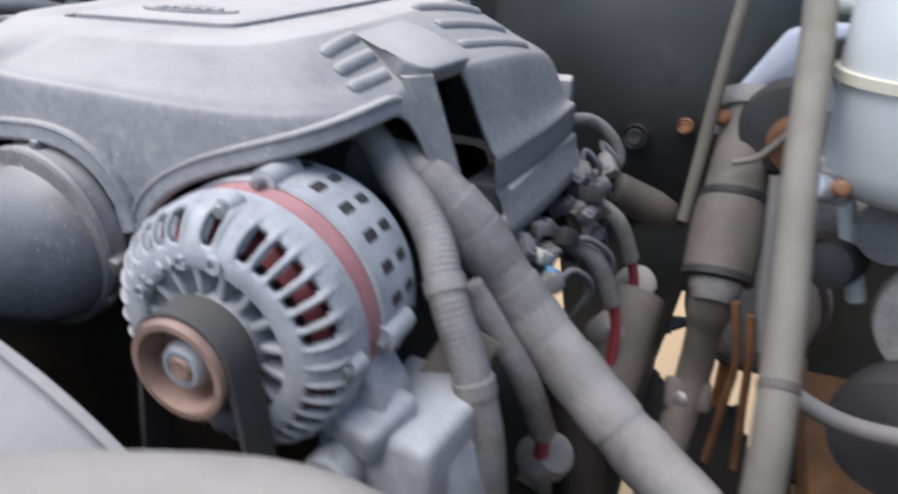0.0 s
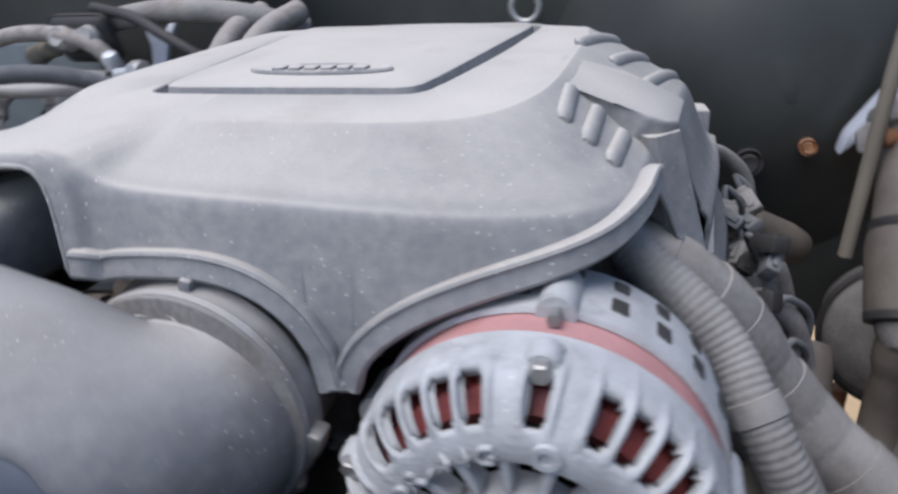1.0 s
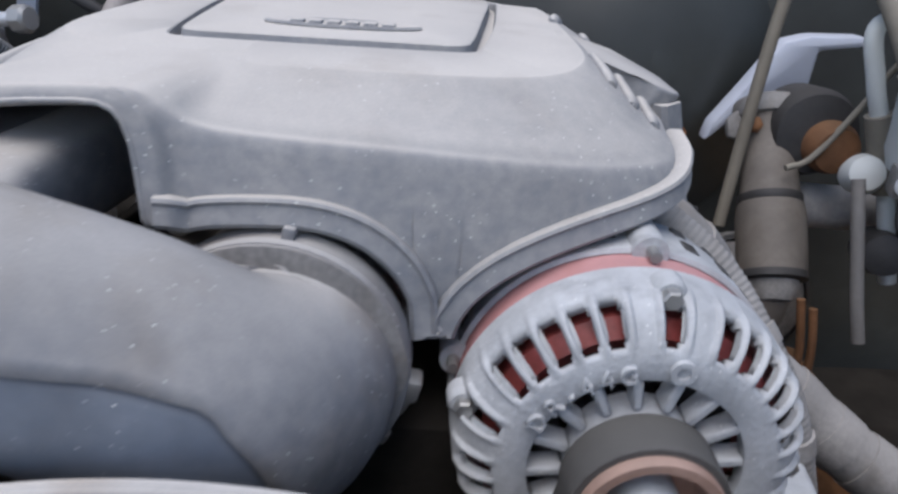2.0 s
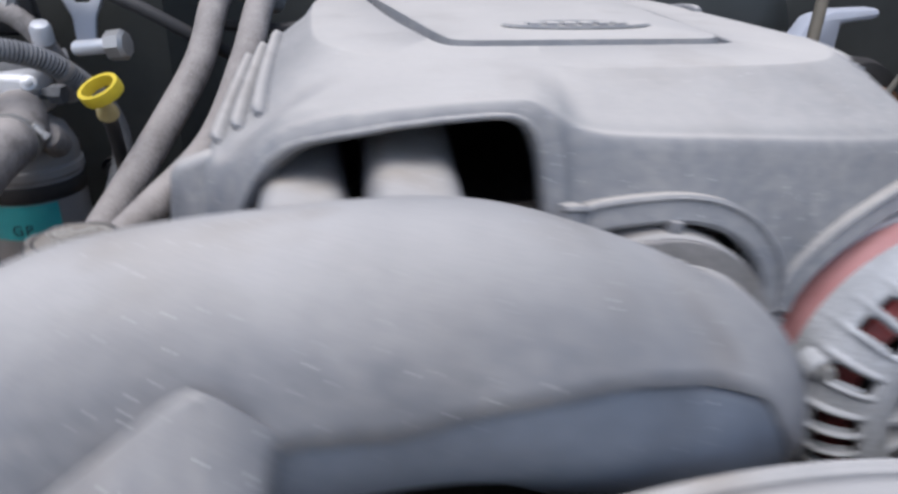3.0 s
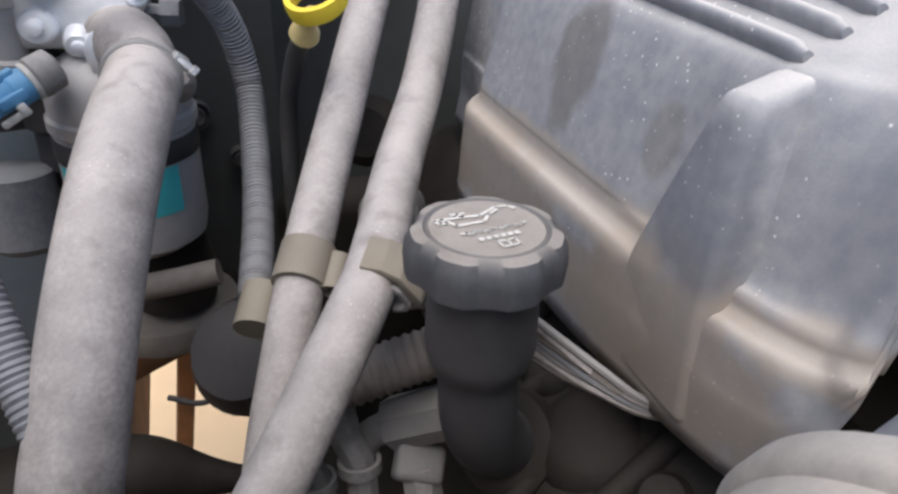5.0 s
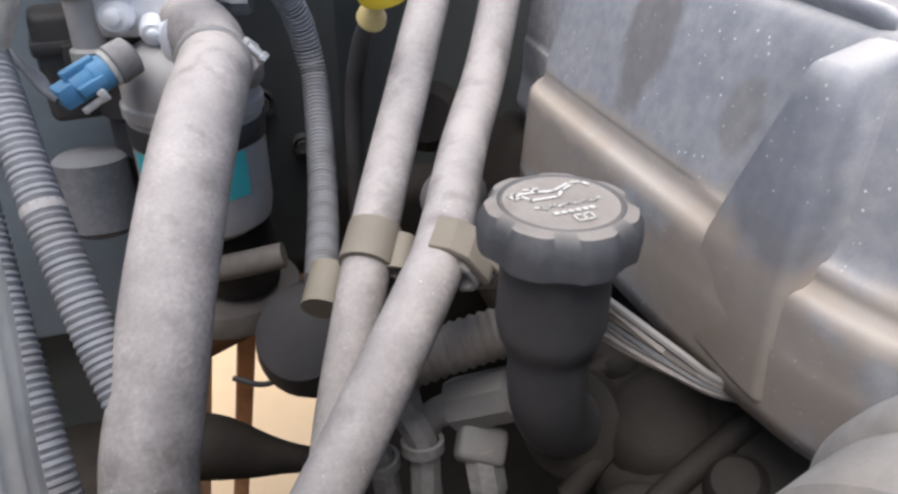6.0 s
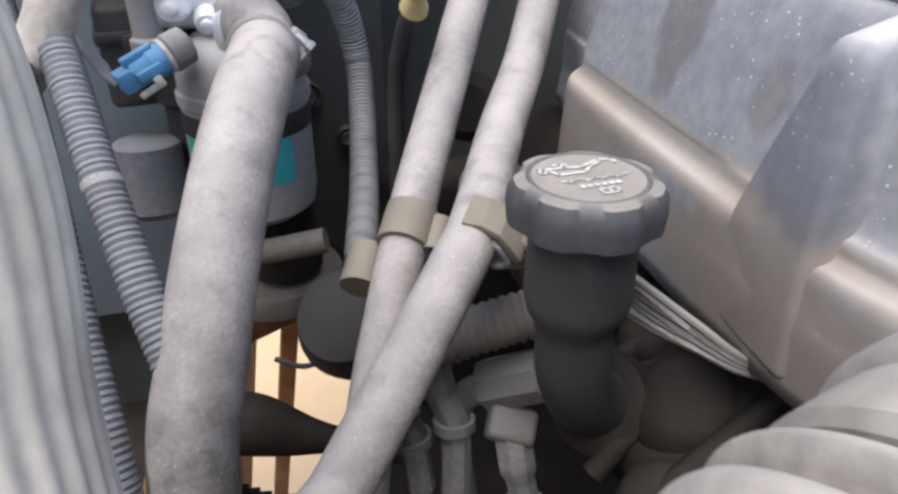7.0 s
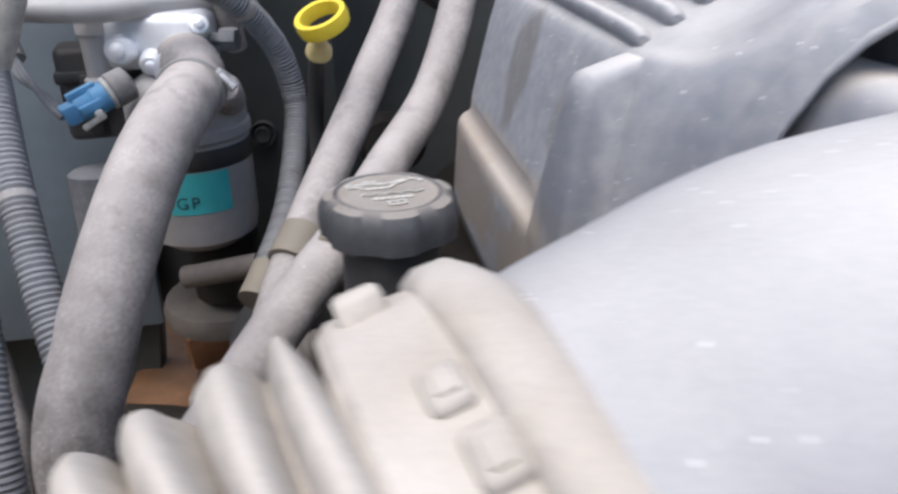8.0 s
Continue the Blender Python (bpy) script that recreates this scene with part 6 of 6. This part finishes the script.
# ---- more of the left side ----
def build_left_side():
    for k, pts in enumerate(([(-0.50, 0.26, 1.06), (-0.475, 0.205, 1.02), (-0.455, 0.150, 0.968), (-0.437, 0.108, 0.920), (-0.420, 0.075, 0.865), (-0.41, 0.06, 0.72)],
                             [(-0.50, 0.22, 1.03), (-0.482, 0.165, 0.985), (-0.465, 0.105, 0.925), (-0.452, 0.060, 0.87), (-0.447, 0.04, 0.81), (-0.445, 0.03, 0.72)])):
        hose("wiring_conduit", "dusty grey corrugated conduit beside the fender", pts, ribbed(0.0086 - 0.0014 * k, 0.0034, 0.0010), M_LOOM, "conduit", sides=14, step=0.0010)
    b = thing("rubber_boot", "pale dusty rubber boot with lengthwise grooves", "boot", (-0.45, -0.07, 0.9))
    bm = mesh()
    pts = smooth_path([(-0.470, -0.035, 1.135), (-0.460, -0.050, 1.085), (-0.452, -0.062, 1.045), (-0.445, -0.078, 1.005), (-0.432, -0.098, 0.965), (-0.41, -0.12, 0.92)], 10)
    fr = frames_along(pts, (1, 0, 0))
    rings = []
    for i, (p, (sx, sy, _)) in enumerate(zip(pts, fr)):
        ring = []
        for k in range(288):
            a = 2 * math.pi * k / 288
            r = 0.045 + 0.0004 * math.cos(40 * a) + 0.006 * math.sin(0.11 * i)
            ring.append(bm.verts.new(p + (sx * math.cos(a) + sy * math.sin(a)) * r))
        rings.append(ring)
    for p, q in zip(rings, rings[1:]):
        for k in range(288):
            bm.faces.new((p[k], p[(k + 1) % 288], q[(k + 1) % 288], q[k]))
    bm.faces.new(rings[0])
    bm.faces.new(rings[-1])
    part("sleeve", bm, M_BOOT, b)
    # firewall corner above the canister
    w = thing("white_bracket", "white painted forked bracket on the firewall", "bracket", (-0.335, 0.38, 1.06))
    bm = mesh()
    prism(bm, [(-0.030, 0.045), (-0.022, 0.045), (-0.006, 0.012), (0.006, 0.012), (0.022, 0.045), (0.030, 0.045), (0.010, -0.002), (0.008, -0.030), (-0.008, -0.030), (-0.010, -0.002)], 0.008, facing((-0.345, 0.385, 1.070), (0.1, -0.9, 0.35)))
    bmesh.ops.bevel(bm, geom=bm.edges[:], offset=0.0015, segments=2, affect="EDGES", profile=0.5)
    part("fork", bm, M_PAINT, w)
    v = thing("service_valve", "bright aluminium service valve with a grey cap", "valve", (-0.30, 0.27, 1.05))
    bm = mesh()
    lathe(bm, [(0.005, 0.0), (0.0062, 0.002), (0.0062, 0.030), (0.004, 0.032)], facing((-0.330, 0.290, 1.055), (0.9, -0.2, 0.1)), 16)
    part("stem", bm, M_BRIGHT, v)
    bm = mesh()
    lathe(bm, [(0.006, 0.0), (0.012, 0.002), (0.0125, 0.014), (0.010, 0.017)], facing((-0.302, 0.282, 1.058), (0.9, -0.2, 0.1)), 8)
    part("cap", bm, M_STEEL, v)
    f = thing("pipe_flange", "black pipe flange with two round fittings", "flange", (-0.42, 0.33, 1.07))
    bm = mesh()
    block(bm, (0.085, 0.018, 0.055), pose(-0.415, 0.355, 1.083, 15, 0, -5), 0.012, 3)
    part("plate", bm, M_BLACK, f)
    for dx in (-0.018, 0.018):
        bm = mesh()
        lathe(bm, [(0.006, 0.012), (0.010, 0.013), (0.011, 0.008), (0.013, 0.006), (0.014, -0.01)], facing((-0.415 + dx, 0.342, 1.085), (0.0, -1, 0.3)), 24)
        part("fitting", bm, M_CAN, f)
    hose("ac_pipe", "dull aluminium pipe bending along the firewall", [(-0.56, 0.30, 1.045), (-0.49, 0.285, 1.040), (-0.44, 0.300, 1.036), (-0.40, 0.33, 1.036), (-0.36, 0.36, 1.036)], 0.0085, M_CAN, "pipe", sides=16)
    hose("vacuum_hose", "thin black rubber hose across the firewall", [(-0.40, 0.36, 1.115), (-0.34, 0.345, 1.105), (-0.285, 0.325, 1.085), (-0.235, 0.33, 1.055), (-0.20, 0.36, 1.03)], 0.006, M_BLACK, "hose", sides=12)
    hose("vacuum_hose", "thin black rubber hose beside the cover", [(-0.22, 0.39, 1.06), (-0.17, 0.36, 1.06), (-0.12, 0.37, 1.065)], 0.0055, M_BLACK, "hose", sides=12)
    r = thing("relay_block", "dark grey plastic relay housing below the plug", "relay", (-0.48, 0.34, 0.95))
    bm = mesh()
    block(bm, (0.040, 0.036, 0.070), pose(-0.470, 0.350, 0.972, 0, 0, 12), 0.006, 3)
    block(bm, (0.044, 0.040, 0.010), pose(-0.470, 0.350, 0.985, 0, 0, 12), 0.003)
    block(bm, (0.010, 0.006, 0.045), pose(-0.466, 0.331, 0.965, 0, 0, 12), 0.002)
    part("case", bm, M_BLACK, r)
    bm = mesh()
    lathe(bm, [(0.02, 0.0), (0.024, 0.003), (0.024, 0.05), (0.018, 0.056)], facing((-0.470, 0.330, 0.915), (0, -0.1, -1)), 24)
    part("barrel", bm, M_LOOM, r)
    n = thing("tank_nipple", "dusty grey cylinder by the canister", "cylinder", (-0.44, 0.36, 0.92))
    bm = mesh()
    lathe(bm, [(0.018, 0.0), (0.024, 0.003), (0.025, 0.045), (0.020, 0.05), (0.020, 0.075)], facing((-0.435, 0.345, 0.985), (0, 0, -1)), 28)
    part("body", bm, M_BLACK, n)
    # below the canister
    u = thing("canister_cradle", "grey metal cradle ring under the canister", "cradle", (-0.39, 0.33, 0.8))
    bm = mesh()
    lathe(bm, [(0.046, 0.0), (0.053, 0.0), (0.055, 0.010), (0.052, 0.018), (0.047, 0.018)], pose(-0.392, 0.345, 0.772), 40)
    part("ring", bm, M_GREASE, u)
    bm = mesh()
    lathe(bm, [(0.020, 0.0), (0.030, 0.004), (0.032, 0.03), (0.026, 0.06)], pose(-0.385, 0.335, 0.795), 28)
    part("stub", bm, M_CAVITY, u)
    hose("drain_pipe", "short dusty pipe under the canister", [(-0.41, 0.285, 0.838), (-0.38, 0.275, 0.846), (-0.352, 0.270, 0.852)], 0.0090, M_GREASE, "pipe", sides=16)
    s = thing("mount_pod", "dark round rubber mount pod", "mount", (-0.33, 0.24, 0.75))
    bm = mesh()
    lathe(bm, [(0.01, 0.0), (0.030, 0.004), (0.042, 0.02), (0.043, 0.04), (0.034, 0.06), (0.01, 0.066)], facing((-0.325, 0.275, 0.765), (-0.3, -0.5, 0.6)), 32)
    part("pod", bm, M_BLACK, s)
    hose("earth_wire", "thin black wire sagging below the hoses", [(-0.40, 0.28, 0.745), (-0.375, 0.27, 0.742), (-0.345, 0.262, 0.765), (-0.325, 0.26, 0.79)], 0.0022, M_BLACK, "wire", sides=8)
    hose("control_arm", "greasy brown tapered steel arm beside the frame", [(-0.47, 0.25, 0.720), (-0.425, 0.245, 0.715), (-0.385, 0.240, 0.700), (-0.345, 0.235, 0.688), (-0.30, 0.225, 0.675)], lambda s, u: 0.024 - 0.014 * eased(u, 0.25, 0.7), M_CAVITY, "arm", sides=18)
    # beside and under the filler
    hose("breather_hose", "dusty corrugated breather hose behind the filler", [(-0.325, 0.105, 0.868), (-0.296, 0.101, 0.881), (-0.255, 0.094, 0.895), (-0.215, 0.085, 0.905)], ribbed(0.0118, 0.005, 0.0014), M_GREASE, "hose", sides=16, step=0.0012)
    c = thing("sensor_plug", "dusty grey sensor plug with a bent lead", "connector", (-0.27, 0.1, 0.84))
    bm = mesh()
    lathe(bm, [(0.008, 0.0), (0.0145, 0.002), (0.0145, 0.038), (0.010, 0.040)], facing((-0.278, 0.108, 0.840), (0.65, -0.45, 0.45)), 8)
    part("barrel", bm, M_WIRE, c)
    bm = mesh()
    sweep(bm, [(-0.276, 0.106, 0.842), (-0.290, 0.112, 0.828), (-0.294, 0.106, 0.800), (-0.29, 0.10, 0.76)], 0.0085, sides=14)
    part("lead", bm, M_WIRE, c)
    bm = mesh()
    lathe(bm, [(0.006, 0.0), (0.0105, 0.002), (0.0105, 0.012)], facing((-0.247, 0.086, 0.862), (0.65, -0.45, 0.45)), 14)
    part("collar", bm, M_CAN, c)
    for k, pts in enumerate(([(-0.306, 0.120, 0.862), (-0.303, 0.112, 0.840), (-0.296, 0.102, 0.822), (-0.296, 0.096, 0.795), (-0.298, 0.092, 0.760)],
                             [(-0.330, 0.128, 0.850), (-0.325, 0.122, 0.825), (-0.318, 0.112, 0.805), (-0.314, 0.108, 0.770)],
                             [(-0.268, 0.088, 0.828), (-0.266, 0.080, 0.806), (-0.262, 0.074, 0.780), (-0.262, 0.070, 0.740)])):
        q = thing("coil_boot", "dusty grey ignition coil boot below the filler", "coil", pts[0], group="ignition coil boots")
        bm = mesh()
        sweep(bm, pts, lambda s, u: 0.0105 if s < 0.028 else 0.0085, sides=8, step=0.004)
        part("boot", bm, M_TAPE, q)
        bm = mesh()
        block(bm, (0.026, 0.020, 0.016), Matrix.Translation(pts[0]) @ pose(0, 0, 0, 20 + 10 * k, 15, 20 - 18 * k), 0.004, 3)
        part("plug", bm, M_WIRE, q)
        bm = mesh()
        lathe(bm, [(0.0092, -0.003), (0.0118, -0.003), (0.0118, 0.003), (0.0092, 0.003)], facing(Vector(pts[2]), Vector(pts[3]) - Vector(pts[2])), 16, closed=True)
        part("collar", bm, M_CONDUIT, q)
    m = thing("coil_bracket", "pale dusty plate bracket beside the coils", "bracket", (-0.335, 0.115, 0.80))
    bm = mesh()
    block(bm, (0.004, 0.035, 0.075), pose(-0.338, 0.112, 0.800, 0, 8, 14), 0.0015)
    block(bm, (0.022, 0.035, 0.004), pose(-0.329, 0.114, 0.836, 0, 8, 14), 0.0015)
    part("plate", bm, M_TAPE, m)
    for k in range(7):
        d = 0.0030 * k
        hose("loom_wire", "thin dusty wire running under the cover", [(-0.262, 0.085, 0.958 - d), (-0.246, 0.052, 0.951 - d + 0.0016 * math.sin(2 * k)), (-0.236, 0.026, 0.948 - 0.9 * d), (-0.226, 0.004, 0.943 - 0.5 * d + 0.001 * math.cos(3 * k)), (-0.214, -0.006, 0.936 - 0.3 * d), (-0.19, -0.012, 0.925)], 0.0017, (M_WIRE, M_RUBBER, M_GREASE, M_LOOM)[k % 4], "wire", sides=8, group="loom wires")
    k = thing("heater_pipe", "dark pipe stub behind the hoses", "pipe", (-0.24, 0.3, 0.93))
    bm = mesh()
    lathe(bm, [(0.012, 0.0), (0.022, 0.003), (0.024, 0.03), (0.016, 0.04)], facing((-0.238, 0.300, 0.935), (-0.3, -0.8, 0.2)), 24)
    part("stub", bm, M_CAVITY, k)
    bm = mesh()
    lathe(bm, [(0.010, 0.0), (0.019, 0.003), (0.020, 0.03), (0.012, 0.04)], facing((-0.232, 0.250, 0.895), (-0.4, -0.7, 0.2)), 24)
    part("cap", bm, M_CONDUIT, k)
    m = thing("cross_member", "rusty orange-brown crosswise frame member", "frame member", (-0.4, 0.6, 0.6))
    bm = mesh()
    block(bm, (0.42, 0.06, 0.10), pose(-0.40, 0.60, 0.655, 0, -6, 4), 0.01)
    part("beam", bm, M_RUST, m)
    bm = mesh()
    block(bm, (0.200, 0.020, 0.038), pose(-0.355, 0.425, 0.716, 0, -5, 26), 0.005)
    part("gusset", bm, M_RUST, m, "orange-brown rusty plate edge")
    bm = mesh()
    block(bm, (0.022, 0.03, 0.45), pose(-0.425, 0.62, 0.40, 12, 8, 0), 0.004)
    part("strut", bm, M_RUST, m)


build_left_side()


hose("bypass_hose", "dusty grey rubber hose under the intake duct", [(-0.30, -0.075, 0.890), (-0.255, -0.115, 0.912), (-0.215, -0.130, 0.908), (-0.190, -0.125, 0.885), (-0.180, -0.105, 0.84)], 0.0155, M_RUBBER, sides=22)


# ---- pipes and hoses by the firewall, and the lifting eye ----
def build_behind():
    e = thing("lifting_eye", "pale steel lifting eye behind the cover", "lifting eye", (0.048, 0.55, 1.08))
    bm = mesh()
    bend = [Vector((0.048 + 0.0165 * math.cos(a), 0.545, 1.082 + 0.0165 * math.sin(a))) for a in (2 * math.pi * k / 28 for k in range(29))]
    sweep(bm, bend, 0.0048, sides=12, per=2, caps=False)
    part("ring", bm, M_STEEL, e)
    bm = mesh()
    block(bm, (0.016, 0.010, 0.05), pose(0.048, 0.548, 1.043), 0.003)
    part("shank", bm, M_STEEL, e)
    hose("firewall_hose", "thick dark dusty hose along the firewall", [(-0.47, 0.41, 1.075), (-0.415, 0.38, 1.094), (-0.33, 0.36, 1.107), (-0.27, 0.36, 1.108), (-0.213, 0.37, 1.100), (-0.17, 0.41, 1.08)], 0.0125, M_CONDUIT, sides=18)
    hose("firewall_hose", "dusty grey hose bending down beside the canister", [(-0.56, 0.36, 1.080), (-0.50, 0.345, 1.090), (-0.445, 0.34, 1.090), (-0.39, 0.335, 1.078), (-0.365, 0.34, 1.045), (-0.36, 0.36, 1.00)], 0.009, M_RUBBER, sides=16)
    hose("ac_pipe", "dull aluminium pipe above the connection block", [(-0.58, 0.33, 1.040), (-0.51, 0.325, 1.046), (-0.44, 0.325, 1.047), (-0.385, 0.34, 1.043)], 0.0068, M_CAN, "pipe", sides=14)
    f = thing("charge_port", "bright metal charge port with a cap", "valve", (-0.37, 0.33, 1.06))
    bm = mesh()
    lathe(bm, [(0.004, 0.0), (0.009, 0.001), (0.009, 0.014), (0.007, 0.018), (0.003, 0.019)], facing((-0.366, 0.332, 1.054), (0.1, -0.4, 0.9)), 16)
    part("cap", bm, M_BRIGHT, f)
    for p, q, r, m in (((-0.52, 0.38, 1.06), (-0.46, 0.36, 1.075), 0.012, M_TANHOSE),):
        s = thing("pipe_fitting", "dusty metal pipe fitting at the firewall", "fitting", p)
        bm = mesh()
        d = Vector(q) - Vector(p)
        lathe(bm, [(r * 0.6, 0.0), (r, 0.002), (r, d.length * 0.4), (r * 0.8, d.length * 0.42), (r * 0.8, d.length * 0.8), (r * 0.95, d.length * 0.82), (r * 0.9, d.length)], facing(p, d), 20)
        part("fitting", bm, m, s)


build_behind()


# ---- wraps, clamps and fittings on the long hoses ----
def bands(parent, pts, r, spots, width, mat, name, label="", sides=24):
    path = spaced(smooth_path([Vector(p) for p in pts], 10), 0.004)
    for s in spots:
        k = min(range(1, len(path) - 1), key=lambda i: abs(path[i][1] - s))
        d = path[k + 1][0] - path[k - 1][0]
        bm = mesh()
        lathe(bm, [(r - 0.0016, -width / 2), (r, -width / 2 + 0.0004), (r + 0.0002, 0.0), (r, width / 2 - 0.0004), (r - 0.0016, width / 2)], facing(path[k][0], d), sides, closed=True)
        part(name, bm, mat, parent, label)


harness = bpy.data.objects["taped_harness"]
HARNESS = [(0.160, 0.066, 0.998), (0.192, 0.056, 0.999), (0.222, 0.052, 0.988), (0.248, 0.056, 0.963), (0.274, 0.061, 0.925), (0.300, 0.060, 0.893), (0.328, 0.052, 0.870), (0.356, 0.042, 0.848), (0.40, 0.025, 0.820), (0.50, -0.02, 0.775), (0.66, -0.07, 0.73)]
bands(harness, HARNESS, 0.0227, [0.05, 0.092, 0.118, 0.170, 0.19, 0.236, 0.275, 0.31, 0.35], 0.024, M_TAPE, "tape_wrap")
bands(bpy.data.objects["alternator_conduit"], [(0.160, 0.055, 1.030), (0.182, 0.040, 1.023), (0.204, 0.025, 1.008), (0.230, 0.011, 0.991), (0.247, -0.001, 0.973), (0.258, -0.014, 0.956), (0.270, -0.025, 0.936), (0.282, -0.031, 0.912), (0.293, -0.036, 0.878), (0.300, -0.040, 0.84), (0.306, -0.04, 0.72)], 0.0142, [0.15, 0.215], 0.012, M_TAPE, "tape_wrap")
bands(bpy.data.objects["washer_hose"], [(0.455, 0.30, 1.14), (0.459, 0.235, 1.084), (0.462, 0.137, 0.991), (0.466, 0.053, 0.922), (0.468, 0.00, 0.85), (0.47, -0.02, 0.70)], 0.0132, [0.36], 0.007, M_GREASE, "clamp")
hose("purge_hose", "thick pale dusty hose by the fender", [(-0.450, 0.215, 1.085), (-0.466, 0.205, 1.040), (-0.480, 0.200, 1.012), (-0.505, 0.198, 0.985)], 0.0120, M_BELLOWS, sides=20)
hose("drain_hose", "pale dusty pipe sloping down beside the conduits", [(-0.505, 0.168, 0.947), (-0.494, 0.149, 0.916), (-0.482, 0.130, 0.885), (-0.471, 0.110, 0.855), (-0.465, 0.094, 0.827), (-0.468, 0.084, 0.720)], 0.0085, M_RUBBER, "pipe", sides=16)
for ob in [o for o in bpy.data.objects if o.name.startswith("wiring_conduit") and not o.parent]:
    if ob.name == "wiring_conduit":
        line, r, spots = [(-0.52, 0.215, 1.055), (-0.46, 0.235, 1.062), (-0.400, 0.258, 1.062), (-0.356, 0.288, 1.047), (-0.328, 0.322, 1.008), (-0.317, 0.330, 0.965), (-0.318, 0.300, 0.935), (-0.325, 0.24, 0.905), (-0.336, 0.165, 0.893)], 0.0095, [0.205]
    elif ob.name == "wiring_conduit.001":
        line, r, spots = [(-0.50, 0.26, 1.06), (-0.475, 0.205, 1.02), (-0.455, 0.150, 0.968), (-0.437, 0.108, 0.920), (-0.420, 0.075, 0.865), (-0.41, 0.06, 0.72)], 0.0093, [0.160]
    else:
        continue
    bands(ob, line, r, spots, 0.005, M_TAPE, "tape_wrap", "pale tape wrap")
